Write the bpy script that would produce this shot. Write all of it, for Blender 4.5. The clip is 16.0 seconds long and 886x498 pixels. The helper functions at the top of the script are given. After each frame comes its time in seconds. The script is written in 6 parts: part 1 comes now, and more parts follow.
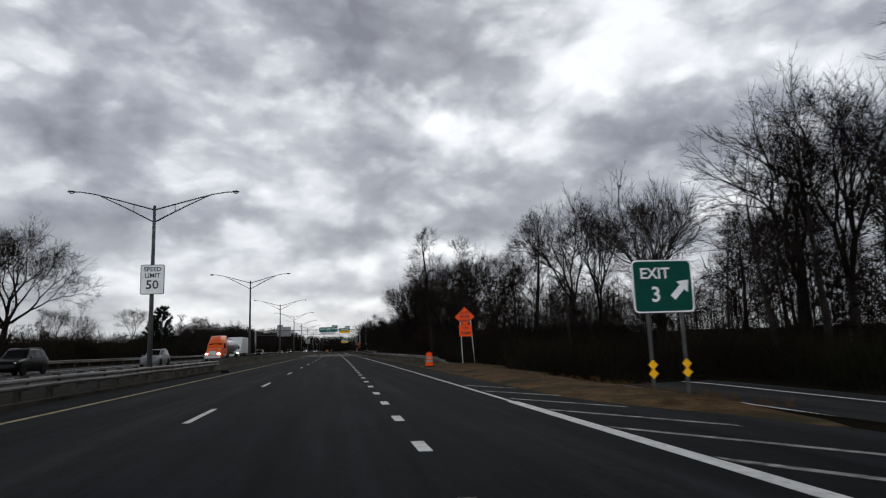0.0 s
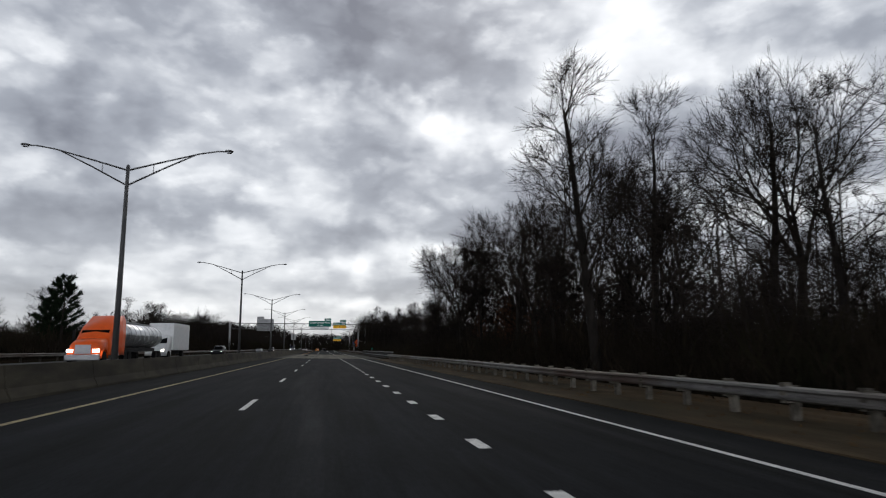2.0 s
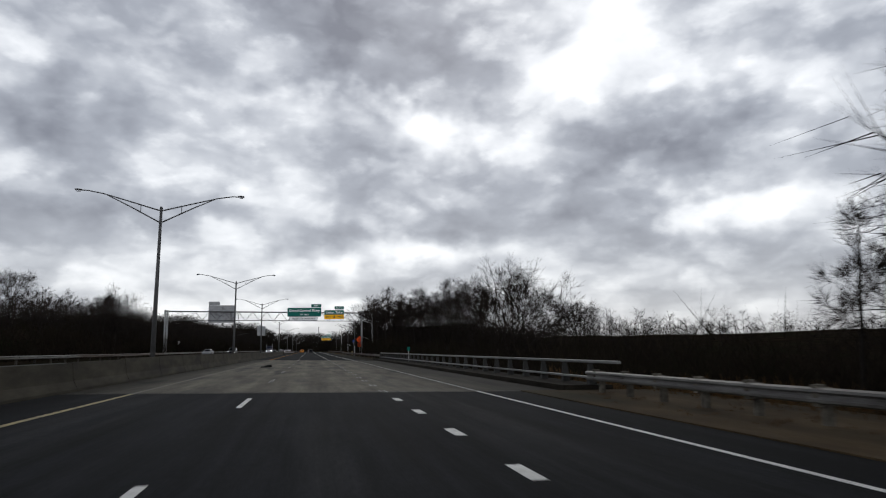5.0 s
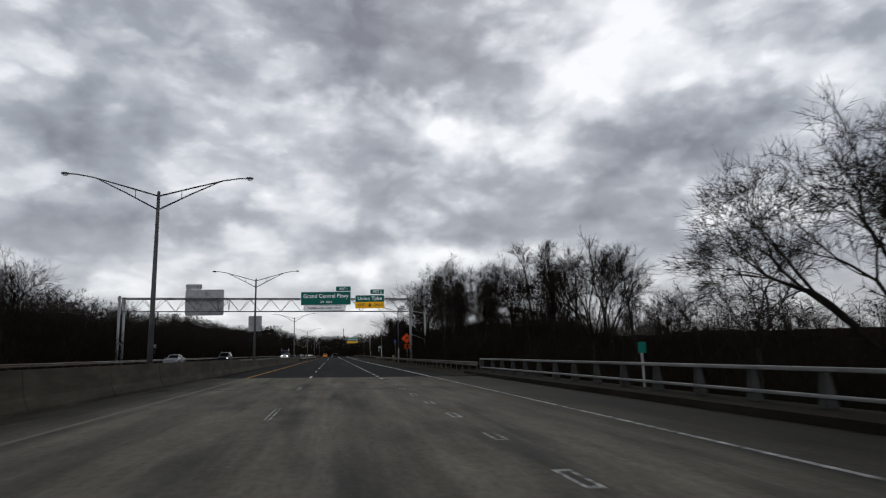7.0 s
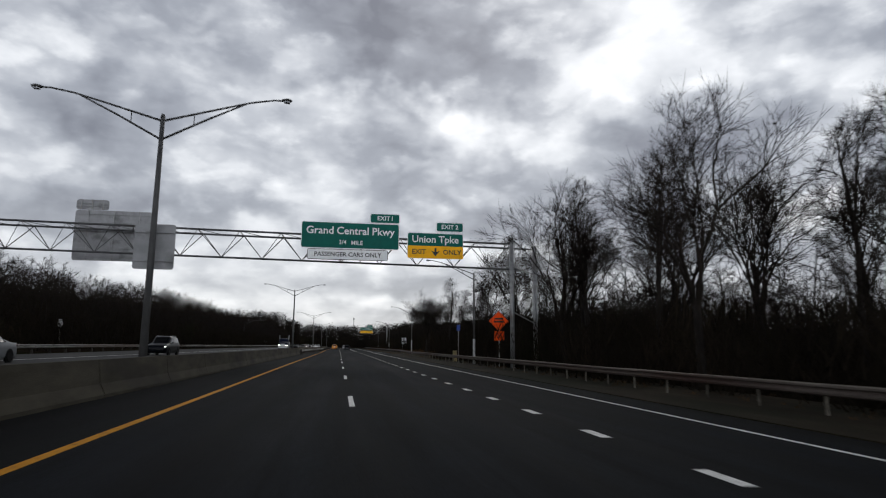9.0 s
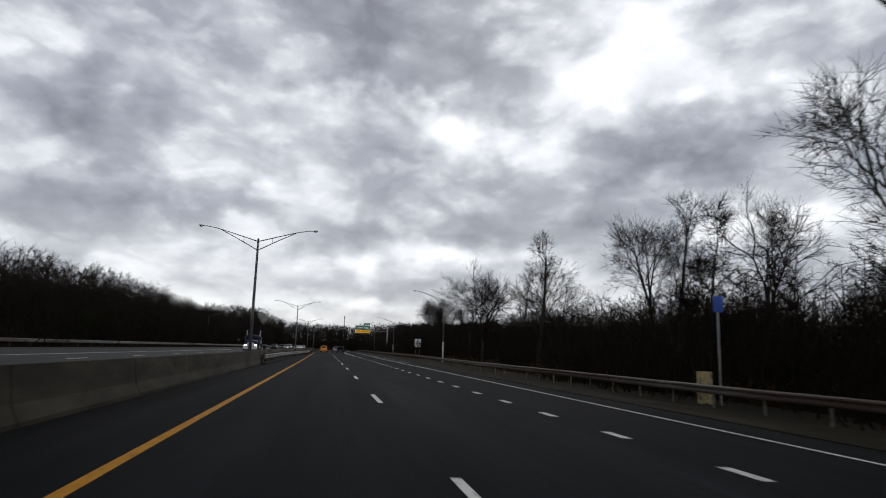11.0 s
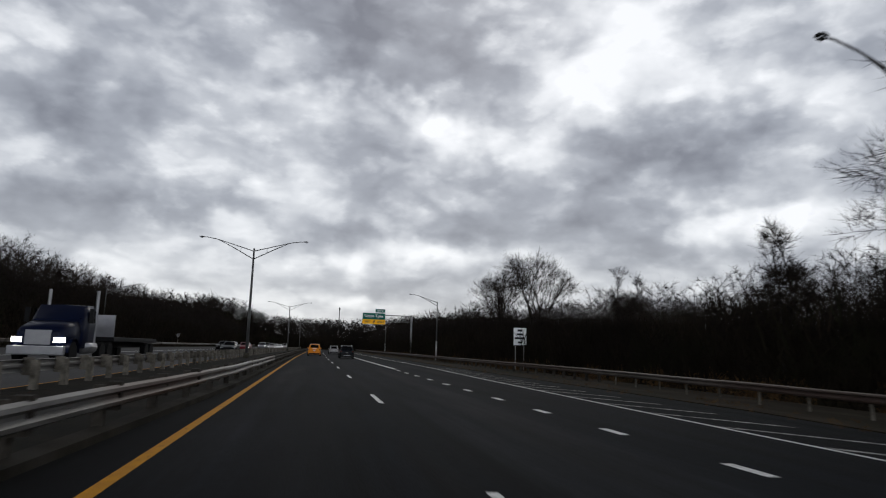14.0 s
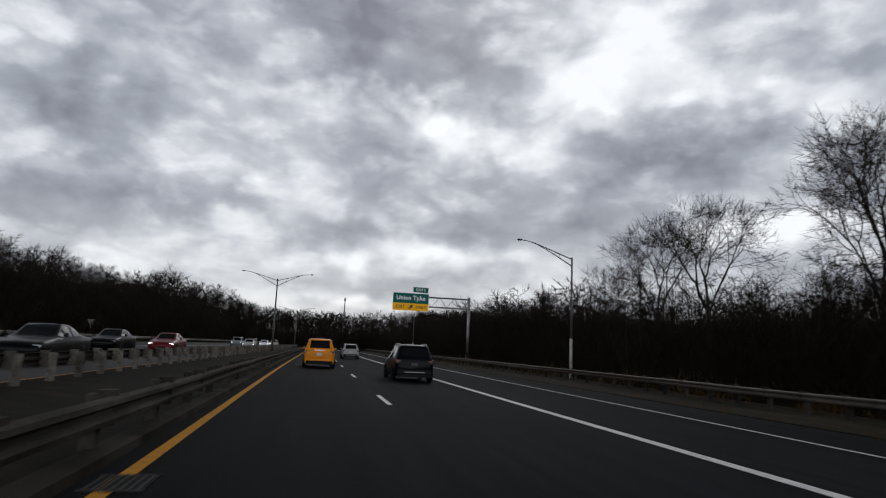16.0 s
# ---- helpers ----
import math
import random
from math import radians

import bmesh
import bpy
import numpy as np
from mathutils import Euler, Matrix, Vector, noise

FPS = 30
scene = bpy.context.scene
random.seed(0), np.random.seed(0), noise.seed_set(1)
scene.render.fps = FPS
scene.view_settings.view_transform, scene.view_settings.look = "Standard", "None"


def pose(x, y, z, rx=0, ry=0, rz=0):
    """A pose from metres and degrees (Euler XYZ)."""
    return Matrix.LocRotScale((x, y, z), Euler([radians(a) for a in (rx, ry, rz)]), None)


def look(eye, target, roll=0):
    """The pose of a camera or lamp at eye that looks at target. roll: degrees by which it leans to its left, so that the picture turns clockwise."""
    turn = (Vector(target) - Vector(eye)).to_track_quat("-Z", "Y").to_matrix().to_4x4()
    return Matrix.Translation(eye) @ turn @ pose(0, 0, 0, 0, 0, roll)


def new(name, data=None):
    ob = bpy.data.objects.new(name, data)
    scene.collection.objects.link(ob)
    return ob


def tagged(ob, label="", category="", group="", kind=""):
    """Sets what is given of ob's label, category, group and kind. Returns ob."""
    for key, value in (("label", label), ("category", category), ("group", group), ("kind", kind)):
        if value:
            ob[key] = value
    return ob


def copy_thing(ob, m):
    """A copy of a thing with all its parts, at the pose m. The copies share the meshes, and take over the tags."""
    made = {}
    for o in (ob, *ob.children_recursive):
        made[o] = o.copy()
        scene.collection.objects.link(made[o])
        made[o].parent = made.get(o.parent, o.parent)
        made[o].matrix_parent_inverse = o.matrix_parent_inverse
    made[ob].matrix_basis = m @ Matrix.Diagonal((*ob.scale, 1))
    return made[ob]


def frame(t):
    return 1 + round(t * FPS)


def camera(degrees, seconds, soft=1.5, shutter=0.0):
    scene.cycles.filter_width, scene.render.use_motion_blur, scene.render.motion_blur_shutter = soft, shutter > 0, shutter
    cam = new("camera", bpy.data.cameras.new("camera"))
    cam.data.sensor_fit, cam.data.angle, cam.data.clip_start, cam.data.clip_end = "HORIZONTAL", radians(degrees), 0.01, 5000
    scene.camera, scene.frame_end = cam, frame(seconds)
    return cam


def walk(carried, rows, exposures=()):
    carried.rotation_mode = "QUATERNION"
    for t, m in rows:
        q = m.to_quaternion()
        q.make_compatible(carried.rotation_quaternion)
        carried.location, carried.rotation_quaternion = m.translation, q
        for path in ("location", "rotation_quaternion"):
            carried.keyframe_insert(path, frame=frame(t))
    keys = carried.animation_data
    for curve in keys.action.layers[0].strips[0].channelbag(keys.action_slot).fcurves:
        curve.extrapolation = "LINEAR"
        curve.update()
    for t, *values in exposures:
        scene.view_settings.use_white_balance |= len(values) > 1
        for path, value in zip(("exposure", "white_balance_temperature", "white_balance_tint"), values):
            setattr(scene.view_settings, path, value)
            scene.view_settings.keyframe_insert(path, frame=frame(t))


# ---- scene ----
cam = camera(71.0, 16.0, soft=1.1, shutter=0.15)
# seconds, x, y, z, yaw, pitch, roll
PATH = [
    (0.0, 1.352, 7.741, 1.368, -10.18, 8.88, -2.14), (0.5, 1.037, 20.064, 1.378, -10.3, 8.94, -1.87),
    (1.0, 0.877, 32.433, 1.384, -10.38, 9.04, -1.68), (1.5, 0.83, 44.46, 1.388, -10.52, 8.98, -1.04),
    (2.0, 0.605, 56.662, 1.396, -10.86, 9.01, -0.74), (3.0, 0.546, 81.259, 1.401, -11.32, 9.05, -0.42),
    (3.5, 0.621, 93.173, 1.399, -11.57, 9.07, -0.44), (4.0, 0.596, 105.35, 1.401, -11.85, 9.04, -0.63),
    (6.3, 0.543, 162.922, 1.398, -11.3, 9.03, -2.13), (6.5, 0.495, 167.751, 1.4, -10.6, 9.1, -2.1),
    (7.0, 0.429, 179.327, 1.406, -10.08, 9.36, -1.62), (7.5, 0.026, 191.537, 1.423, -9.6, 9.5, -1.47),
    (8.0, -0.438, 203.904, 1.436, -9.5, 9.28, -1.27), (8.5, -0.842, 216.307, 1.444, -9.12, 8.92, -0.02),
    (9.0, -1.373, 228.703, 1.455, -9.24, 8.91, 0.34), (9.5, -1.818, 240.676, 1.463, -9.44, 9.09, 0.72),
    (10.0, -2.188, 252.822, 1.469, -9.75, 9.18, 0.98), (12.3, -2.995, 311.152, 1.489, -10.56, 9.34, 2.36),
    (12.5, -2.983, 316.547, 1.489, -10.65, 9.3, 2.25), (13.0, -3.006, 330.044, 1.49, -10.77, 9.33, 1.98),
    (13.5, -3.07, 343.513, 1.491, -11.02, 9.29, 1.96), (14.0, -3.159, 356.949, 1.491, -11.22, 9.2, 1.53),
    (14.5, -3.314, 370.838, 1.494, -11.44, 9.21, 1.96), (15.0, -3.412, 384.43, 1.493, -11.26, 9.19, 3.53),
    (15.5, -3.514, 397.966, 1.493, -11.1, 9.16, 2.57), (16.0, -3.65, 411.647, 1.494, -11.2, 9.2, 2.58)]


def heading(yaw, pitch):
    a, b = radians(yaw), radians(pitch)
    return Vector((-math.sin(a) * math.cos(b), math.cos(a) * math.cos(b), math.sin(b)))


walk(cam, [(t, look((x, y, z), Vector((x, y, z)) + heading(yaw, pitch) * 10, roll)) for t, x, y, z, yaw, pitch, roll in PATH],
     exposures=[(0.0, 0.0), (2.0, 0.05), (4.0, 0.2), (6.5, -0.05), (8.0, -0.05), (9.0, 0.03), (10.0, 0.12), (12.5, 0.0), (16.0, -0.04)])

# ---- sky and light ----
SUN_AZ, SUN_EL = 14.0, 34.0
world = bpy.data.worlds.new("overcast_sky")
scene.world = world
world.use_nodes = True
nt = world.node_tree
nt.nodes.clear()


def maths(tree, op, a, b=None, c=None, clamp=False):
    n = tree.nodes.new("ShaderNodeMath")
    n.operation, n.use_clamp = op, clamp
    for i, v in enumerate((a, b, c)):
        if v is None:
            continue
        if isinstance(v, (int, float)):
            n.inputs[i].default_value = v
        else:
            tree.links.new(v, n.inputs[i])
    return n.outputs[0]


def noise_tex(tree, vector, scale, detail=4.0, rough=0.55, distortion=0.0):
    n = tree.nodes.new("ShaderNodeTexNoise")
    n.inputs["Scale"].default_value, n.inputs["Detail"].default_value = scale, detail
    n.inputs["Roughness"].default_value, n.inputs["Distortion"].default_value = rough, distortion
    if vector is not None:
        tree.links.new(vector, n.inputs["Vector"])
    return n


def ramp(tree, fac, stops):
    n = tree.nodes.new("ShaderNodeValToRGB")
    while len(n.color_ramp.elements) < len(stops):
        n.color_ramp.elements.new(0.5)
    for e, (p, c) in zip(n.color_ramp.elements, stops):
        e.position, e.color = p, (*c, 1.0) if len(c) == 3 else c
    tree.links.new(fac, n.inputs[0])
    return n.outputs[0]


def mix(tree, fac, a, b, blend="MIX"):
    n = tree.nodes.new("ShaderNodeMix")
    n.data_type, n.blend_type = "RGBA", blend
    for sock, v in ((n.inputs[0], fac), (n.inputs[6], a), (n.inputs[7], b)):
        if isinstance(v, (int, float)):
            sock.default_value = v
        elif isinstance(v, tuple):
            sock.default_value = (*v, 1.0)
        else:
            tree.links.new(v, sock)
    return n.outputs[2]


def build_sky():
    tc = nt.nodes.new("ShaderNodeTexCoord")
    way = tc.outputs["Generated"]
    sep = nt.nodes.new("ShaderNodeSeparateXYZ")
    nt.links.new(way, sep.inputs[0])
    x, y, z = sep.outputs
    up = maths(nt, "MAXIMUM", z, 0.0)
    # a flat cloud layer seen in perspective
    low = maths(nt, "ADD", up, 0.14)
    layer = nt.nodes.new("ShaderNodeCombineXYZ")
    nt.links.new(maths(nt, "DIVIDE", x, low), layer.inputs[0])
    nt.links.new(maths(nt, "DIVIDE", y, low), layer.inputs[1])
    billow = noise_tex(nt, layer.outputs[0], 1.7, 3.0, 0.45, 0.0).outputs[0]
    tall = nt.nodes.new("ShaderNodeMapping")
    tall.inputs["Scale"].default_value = (1.0, 1.0, 1.8)
    nt.links.new(way, tall.inputs[0])
    wisps = noise_tex(nt, tall.outputs[0], 6.5, 4.0, 0.5, 0.0).outputs[0]
    # rounded heaps
    bent = nt.nodes.new("ShaderNodeVectorMath")
    bent.operation = "MULTIPLY_ADD"
    nt.links.new(noise_tex(nt, tall.outputs[0], 8.0, 5.0, 0.55).outputs["Color"], bent.inputs[0])
    bent.inputs[1].default_value = (0.16, 0.16, 0.16)
    nt.links.new(tall.outputs[0], bent.inputs[2])
    puff = nt.nodes.new("ShaderNodeTexVoronoi")
    puff.feature, puff.inputs["Scale"].default_value, puff.inputs["Smoothness"].default_value = "SMOOTH_F1", 7.5, 0.55
    puff.inputs["Detail"].default_value, puff.inputs["Roughness"].default_value = 2.0, 0.5
    nt.links.new(bent.outputs[0], puff.inputs["Vector"])
    puffs = puff.outputs["Distance"]
    warp = noise_tex(nt, way, 5.0, 4.0, 0.5)
    wsep = nt.nodes.new("ShaderNodeSeparateXYZ")
    nt.links.new(warp.outputs["Color"], wsep.inputs[0])
    fine = noise_tex(nt, way, 15.0, 3.0, 0.5)
    fsep = nt.nodes.new("ShaderNodeSeparateXYZ")
    nt.links.new(fine.outputs["Color"], fsep.inputs[0])
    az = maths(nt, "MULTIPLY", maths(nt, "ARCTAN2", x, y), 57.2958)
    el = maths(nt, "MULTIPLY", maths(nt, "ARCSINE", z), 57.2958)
    # heaps are flatter low in the sky
    flat = maths(nt, "MULTIPLY_ADD", up, 2.2, 0.18)
    az = maths(nt, "ADD", az, maths(nt, "MULTIPLY_ADD", wsep.outputs[0], 13.0, -6.5))
    el = maths(nt, "ADD", el, maths(nt, "MULTIPLY", maths(nt, "MULTIPLY_ADD", wsep.outputs[1], 9.0, -4.5), flat))
    az = maths(nt, "ADD", az, maths(nt, "MULTIPLY_ADD", fsep.outputs[0], 5.0, -2.5))
    el = maths(nt, "ADD", el, maths(nt, "MULTIPLY", maths(nt, "MULTIPLY_ADD", fsep.outputs[1], 6.0, -3.0), flat))
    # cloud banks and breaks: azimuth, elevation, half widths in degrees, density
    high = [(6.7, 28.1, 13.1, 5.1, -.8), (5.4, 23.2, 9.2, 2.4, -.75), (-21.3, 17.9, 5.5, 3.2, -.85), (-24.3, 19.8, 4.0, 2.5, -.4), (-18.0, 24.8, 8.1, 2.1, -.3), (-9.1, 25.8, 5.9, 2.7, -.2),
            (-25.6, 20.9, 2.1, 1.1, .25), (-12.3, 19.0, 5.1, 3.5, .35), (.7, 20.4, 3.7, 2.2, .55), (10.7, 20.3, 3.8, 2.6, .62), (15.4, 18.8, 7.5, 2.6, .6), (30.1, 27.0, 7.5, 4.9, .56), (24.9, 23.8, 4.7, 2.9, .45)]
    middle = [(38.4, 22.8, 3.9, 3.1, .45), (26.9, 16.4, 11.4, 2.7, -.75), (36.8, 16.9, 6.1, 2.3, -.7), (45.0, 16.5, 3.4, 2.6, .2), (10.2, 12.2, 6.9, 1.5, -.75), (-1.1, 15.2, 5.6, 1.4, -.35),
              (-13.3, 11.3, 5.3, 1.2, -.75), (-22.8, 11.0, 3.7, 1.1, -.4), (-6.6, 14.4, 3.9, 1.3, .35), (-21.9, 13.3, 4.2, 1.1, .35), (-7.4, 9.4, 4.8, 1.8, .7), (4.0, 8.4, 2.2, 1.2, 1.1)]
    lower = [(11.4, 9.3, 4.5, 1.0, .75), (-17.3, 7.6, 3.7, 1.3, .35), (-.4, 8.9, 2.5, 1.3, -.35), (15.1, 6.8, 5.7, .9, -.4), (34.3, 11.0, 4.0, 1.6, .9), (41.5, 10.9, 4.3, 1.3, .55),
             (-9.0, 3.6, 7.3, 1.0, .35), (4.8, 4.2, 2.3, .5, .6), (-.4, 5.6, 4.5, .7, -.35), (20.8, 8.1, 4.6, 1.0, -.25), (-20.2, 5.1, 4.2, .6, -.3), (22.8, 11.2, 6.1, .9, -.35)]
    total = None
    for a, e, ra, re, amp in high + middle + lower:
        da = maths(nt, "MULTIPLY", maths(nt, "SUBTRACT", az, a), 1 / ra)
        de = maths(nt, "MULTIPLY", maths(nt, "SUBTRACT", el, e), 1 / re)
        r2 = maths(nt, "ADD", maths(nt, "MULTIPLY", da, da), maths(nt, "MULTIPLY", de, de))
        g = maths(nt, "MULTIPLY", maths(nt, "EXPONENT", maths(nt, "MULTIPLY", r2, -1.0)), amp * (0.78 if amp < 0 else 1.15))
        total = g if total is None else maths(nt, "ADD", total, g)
    cover = maths(nt, "MULTIPLY_ADD", billow, 0.34, 0.418)
    cover = maths(nt, "ADD", cover, maths(nt, "MULTIPLY_ADD", wisps, 0.55, -0.275))
    cover = maths(nt, "ADD", cover, maths(nt, "MULTIPLY_ADD", puffs, -0.52, 0.275))
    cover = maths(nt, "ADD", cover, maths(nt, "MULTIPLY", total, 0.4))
    colour = ramp(nt, cover, [(0.0, (0.225, 0.241, 0.288)), (0.3, (0.405, 0.434, 0.492)), (0.46, (0.595, 0.627, 0.682)),
                              (0.6, (0.822, 0.853, 0.897)), (0.79, (1.06, 1.085, 1.12))])
    # paler and warmer towards the horizon
    glow = maths(nt, "EXPONENT", maths(nt, "MULTIPLY", up, -11.0))
    colour = mix(nt, maths(nt, "MULTIPLY", glow, 0.42), colour, (0.74, 0.72, 0.68))
    # dim the unseen sky overhead, so that less light reaches the ground
    thick = ramp(nt, up, [(0.0, (1, 1, 1)), (0.53, (0.94, 0.94, 0.95)), (0.62, (0.36, 0.36, 0.38)), (0.72, (0.15, 0.15, 0.16)), (1.0, (0.08, 0.08, 0.085))])
    colour = mix(nt, 1.0, colour, thick, "MULTIPLY")
    # brighten the unseen sky behind, so that signs are lit from that side
    rear = nt.nodes.new("ShaderNodeMapRange")
    rear.interpolation_type = "SMOOTHSTEP"
    rear.inputs["From Min"].default_value, rear.inputs["From Max"].default_value = 0.1, -0.9
    rear.inputs["To Min"].default_value, rear.inputs["To Max"].default_value = 1.0, 2.5
    nt.links.new(y, rear.inputs[0])
    colour = mix(nt, 1.0, colour, rear.outputs[0], "MULTIPLY")
    sky = nt.nodes.new("ShaderNodeTexSky")
    sky.sky_type, sky.sun_disc = "NISHITA", False
    sky.sun_elevation, sky.sun_rotation = radians(SUN_EL), radians(SUN_AZ)
    back = nt.nodes.new("ShaderNodeBackground")
    nt.links.new(colour, back.inputs[0])
    back.inputs[1].default_value = 1.0
    clear = nt.nodes.new("ShaderNodeBackground")
    nt.links.new(sky.outputs[0], clear.inputs[0])
    clear.inputs[1].default_value = 0.05
    both = nt.nodes.new("ShaderNodeMixShader")
    both.inputs[0].default_value = 0.06
    nt.links.new(back.outputs[0], both.inputs[1])
    nt.links.new(clear.outputs[0], both.inputs[2])
    out = nt.nodes.new("ShaderNodeOutputWorld")
    nt.links.new(both.outputs[0], out.inputs[0])


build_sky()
sun = bpy.data.lights.new("sun", "SUN")
sun.energy, sun.angle, sun.color = 0.5, radians(25), (1.0, 0.97, 0.92)
sun_ob = new("sun", sun)
sun_ob.matrix_world = look(Vector((math.sin(radians(SUN_AZ)) * math.cos(radians(SUN_EL)), math.cos(radians(SUN_AZ)) * math.cos(radians(SUN_EL)), math.sin(radians(SUN_EL)))) * 100, (0, 0, 0))


# ---- materials ----
def surface(name, stops, scale=2.0, rough=0.8, metal=0.0, bump=0.2, bump_scale=60.0, stain=None, detail=6.0, vary=0.0, stretch=None, spec=0.5, grain=None):
    """A weathered surface: a colour ramp over noise in object space, a second scale of stains, and fine relief."""
    m = bpy.data.materials.new(name)
    m.use_nodes = True
    t = m.node_tree
    b = t.nodes["Principled BSDF"]
    geo = t.nodes.new("ShaderNodeNewGeometry")
    vec = geo.outputs["Position"]
    if stretch:
        mp = t.nodes.new("ShaderNodeMapping")
        mp.inputs["Scale"].default_value = stretch
        t.links.new(vec, mp.inputs[0])
        vec = mp.outputs[0]
    n1 = noise_tex(t, vec, scale, detail, 0.6)
    col = ramp(t, n1.outputs[0], stops)
    if stain:
        colour, size, lo, hi = stain
        n2 = noise_tex(t, vec, size, 3.0, 0.5)
        f = t.nodes.new("ShaderNodeMapRange")
        f.inputs["From Min"].default_value, f.inputs["From Max"].default_value = lo, hi
        t.links.new(n2.outputs[0], f.inputs[0])
        col = mix(t, f.outputs[0], col, colour)
    if grain:
        size, depth = grain
        n4 = noise_tex(t, geo.outputs["Position"], size, 2.0, 0.7)
        col = mix(t, 1.0, col, maths(t, "MULTIPLY_ADD", n4.outputs[0], 2 * depth, 1 - depth), "MULTIPLY")
    if vary:
        info = t.nodes.new("ShaderNodeObjectInfo")
        v = maths(t, "MULTIPLY_ADD", info.outputs["Random"], vary, 1 - vary / 2)
        hsv = t.nodes.new("ShaderNodeHueSaturation")
        t.links.new(col, hsv.inputs["Color"])
        t.links.new(v, hsv.inputs["Value"])
        col = hsv.outputs[0]
    t.links.new(col, b.inputs["Base Color"])
    b.inputs["Metallic"].default_value = metal
    b.inputs["Specular IOR Level"].default_value = spec
    t.links.new(maths(t, "MULTIPLY_ADD", n1.outputs[0], 0.2, rough - 0.1, clamp=True), b.inputs["Roughness"])
    if bump:
        n3 = noise_tex(t, vec, bump_scale, 3.0, 0.6)
        bn = t.nodes.new("ShaderNodeBump")
        bn.inputs["Strength"].default_value, bn.inputs["Distance"].default_value = bump, 0.02
        t.links.new(n3.outputs[0], bn.inputs["Height"])
        t.links.new(bn.outputs[0], b.inputs["Normal"])
    return m


def plain(name, colour, rough=0.5, metal=0.0, coat=0.0, spec=0.5):
    m = surface(name, [(0.3, tuple(c * 0.9 for c in colour)), (0.7, tuple(min(1, c * 1.08) for c in colour))], 3.0, rough, metal, 0.03, 40, spec=spec)
    m.node_tree.nodes["Principled BSDF"].inputs["Coat Weight"].default_value = coat
    m.node_tree.nodes["Principled BSDF"].inputs["Coat Roughness"].default_value = 0.08
    return m


def lamp_mat(name, colour, strength):
    m = bpy.data.materials.new(name)
    m.use_nodes = True
    b = m.node_tree.nodes["Principled BSDF"]
    b.inputs["Base Color"].default_value = (*colour, 1)
    b.inputs["Emission Color"].default_value = (*colour, 1)
    b.inputs["Emission Strength"].default_value = strength
    return m


def nt_map(t, vector, scale):
    mp = t.nodes.new("ShaderNodeMapping")
    mp.inputs["Scale"].default_value = scale
    t.links.new(vector, mp.inputs[0])
    return mp.outputs[0]


ROAD_STRETCH = (1.0, 0.06, 1.0)


def wear_tracks(m, stops, streak=2.8):
    """Darkens and polishes bands along the lanes: stops of (metres right of the line, brightness)."""
    t = m.node_tree
    b = t.nodes["Principled BSDF"]
    att = t.nodes.new("ShaderNodeAttribute")
    att.attribute_name = "across"
    geo = t.nodes.new("ShaderNodeNewGeometry")
    mp = t.nodes.new("ShaderNodeMapping")
    mp.inputs["Scale"].default_value = (0.9, 0.035, 1)
    t.links.new(geo.outputs["Position"], mp.inputs[0])
    drift = noise_tex(t, mp.outputs[0], 1.0, 4.0, 0.6).outputs[0]
    u = maths(t, "MULTIPLY_ADD", drift, 1.6, maths(t, "SUBTRACT", att.outputs["Fac"], 0.8))
    band = ramp(t, maths(t, "MULTIPLY_ADD", u, 1 / 20, 0.4), [((p + 8) / 20, (v, v, v)) for p, v in stops])
    patch = noise_tex(t, mp.outputs[0], 2.3, 5.0, 0.65).outputs[0]
    patch = maths(t, "MAXIMUM", maths(t, "MULTIPLY_ADD", patch, streak, 1.05 - streak / 2), 0.35)
    blotch = nt_map(t, geo.outputs["Position"], (0.8, 0.28, 1))
    blotch = maths(t, "MULTIPLY_ADD", noise_tex(t, blotch, 0.9, 6.0, 0.7).outputs[0], 1.5, 0.25)
    patch = maths(t, "MULTIPLY", patch, blotch)
    old = b.inputs["Base Color"].links[0].from_socket
    col = mix(t, 1.0, mix(t, 1.0, old, band, "MULTIPLY"), patch, "MULTIPLY")
    t.links.new(col, b.inputs["Base Color"])


M_ASPHALT = surface("asphalt", [(0.3, (0.005, 0.006, 0.0073)), (0.7, (0.0108, 0.012, 0.0142))], 1.1, 0.9, 0, 0.35, 45, ((0.022, 0.023, 0.024), 0.35, 0.5, 0.75), stretch=ROAD_STRETCH, spec=0.05, grain=(14.0, 0.75))
M_ASPHALT_DARK = surface("newer_asphalt", [(0.3, (0.0018, 0.0026, 0.0039)), (0.7, (0.004, 0.0052, 0.0073))], 1.1, 0.9, 0, 0.35, 45, ((0.0125, 0.0135, 0.015), 0.35, 0.5, 0.75), stretch=ROAD_STRETCH, spec=0.05, grain=(14.0, 0.75))
M_ASPHALT2 = surface("old_asphalt", [(0.3, (0.035, 0.035, 0.036)), (0.7, (0.062, 0.061, 0.06))], 1.1, 0.8, 0, 0.35, 45, ((0.08, 0.077, 0.074), 0.3, 0.55, 0.8), stretch=ROAD_STRETCH, spec=0.06, grain=(14.0, 0.6))
M_DECK = surface("concrete_deck", [(0.3, (0.08, 0.073, 0.057)), (0.7, (0.138, 0.126, 0.099))], 1.3, 0.85, 0, 0.25, 30, ((0.04, 0.041, 0.037), 0.9, 0.54, 0.72), stretch=(1, 0.12, 1), spec=0.08, grain=(9.0, 0.55))
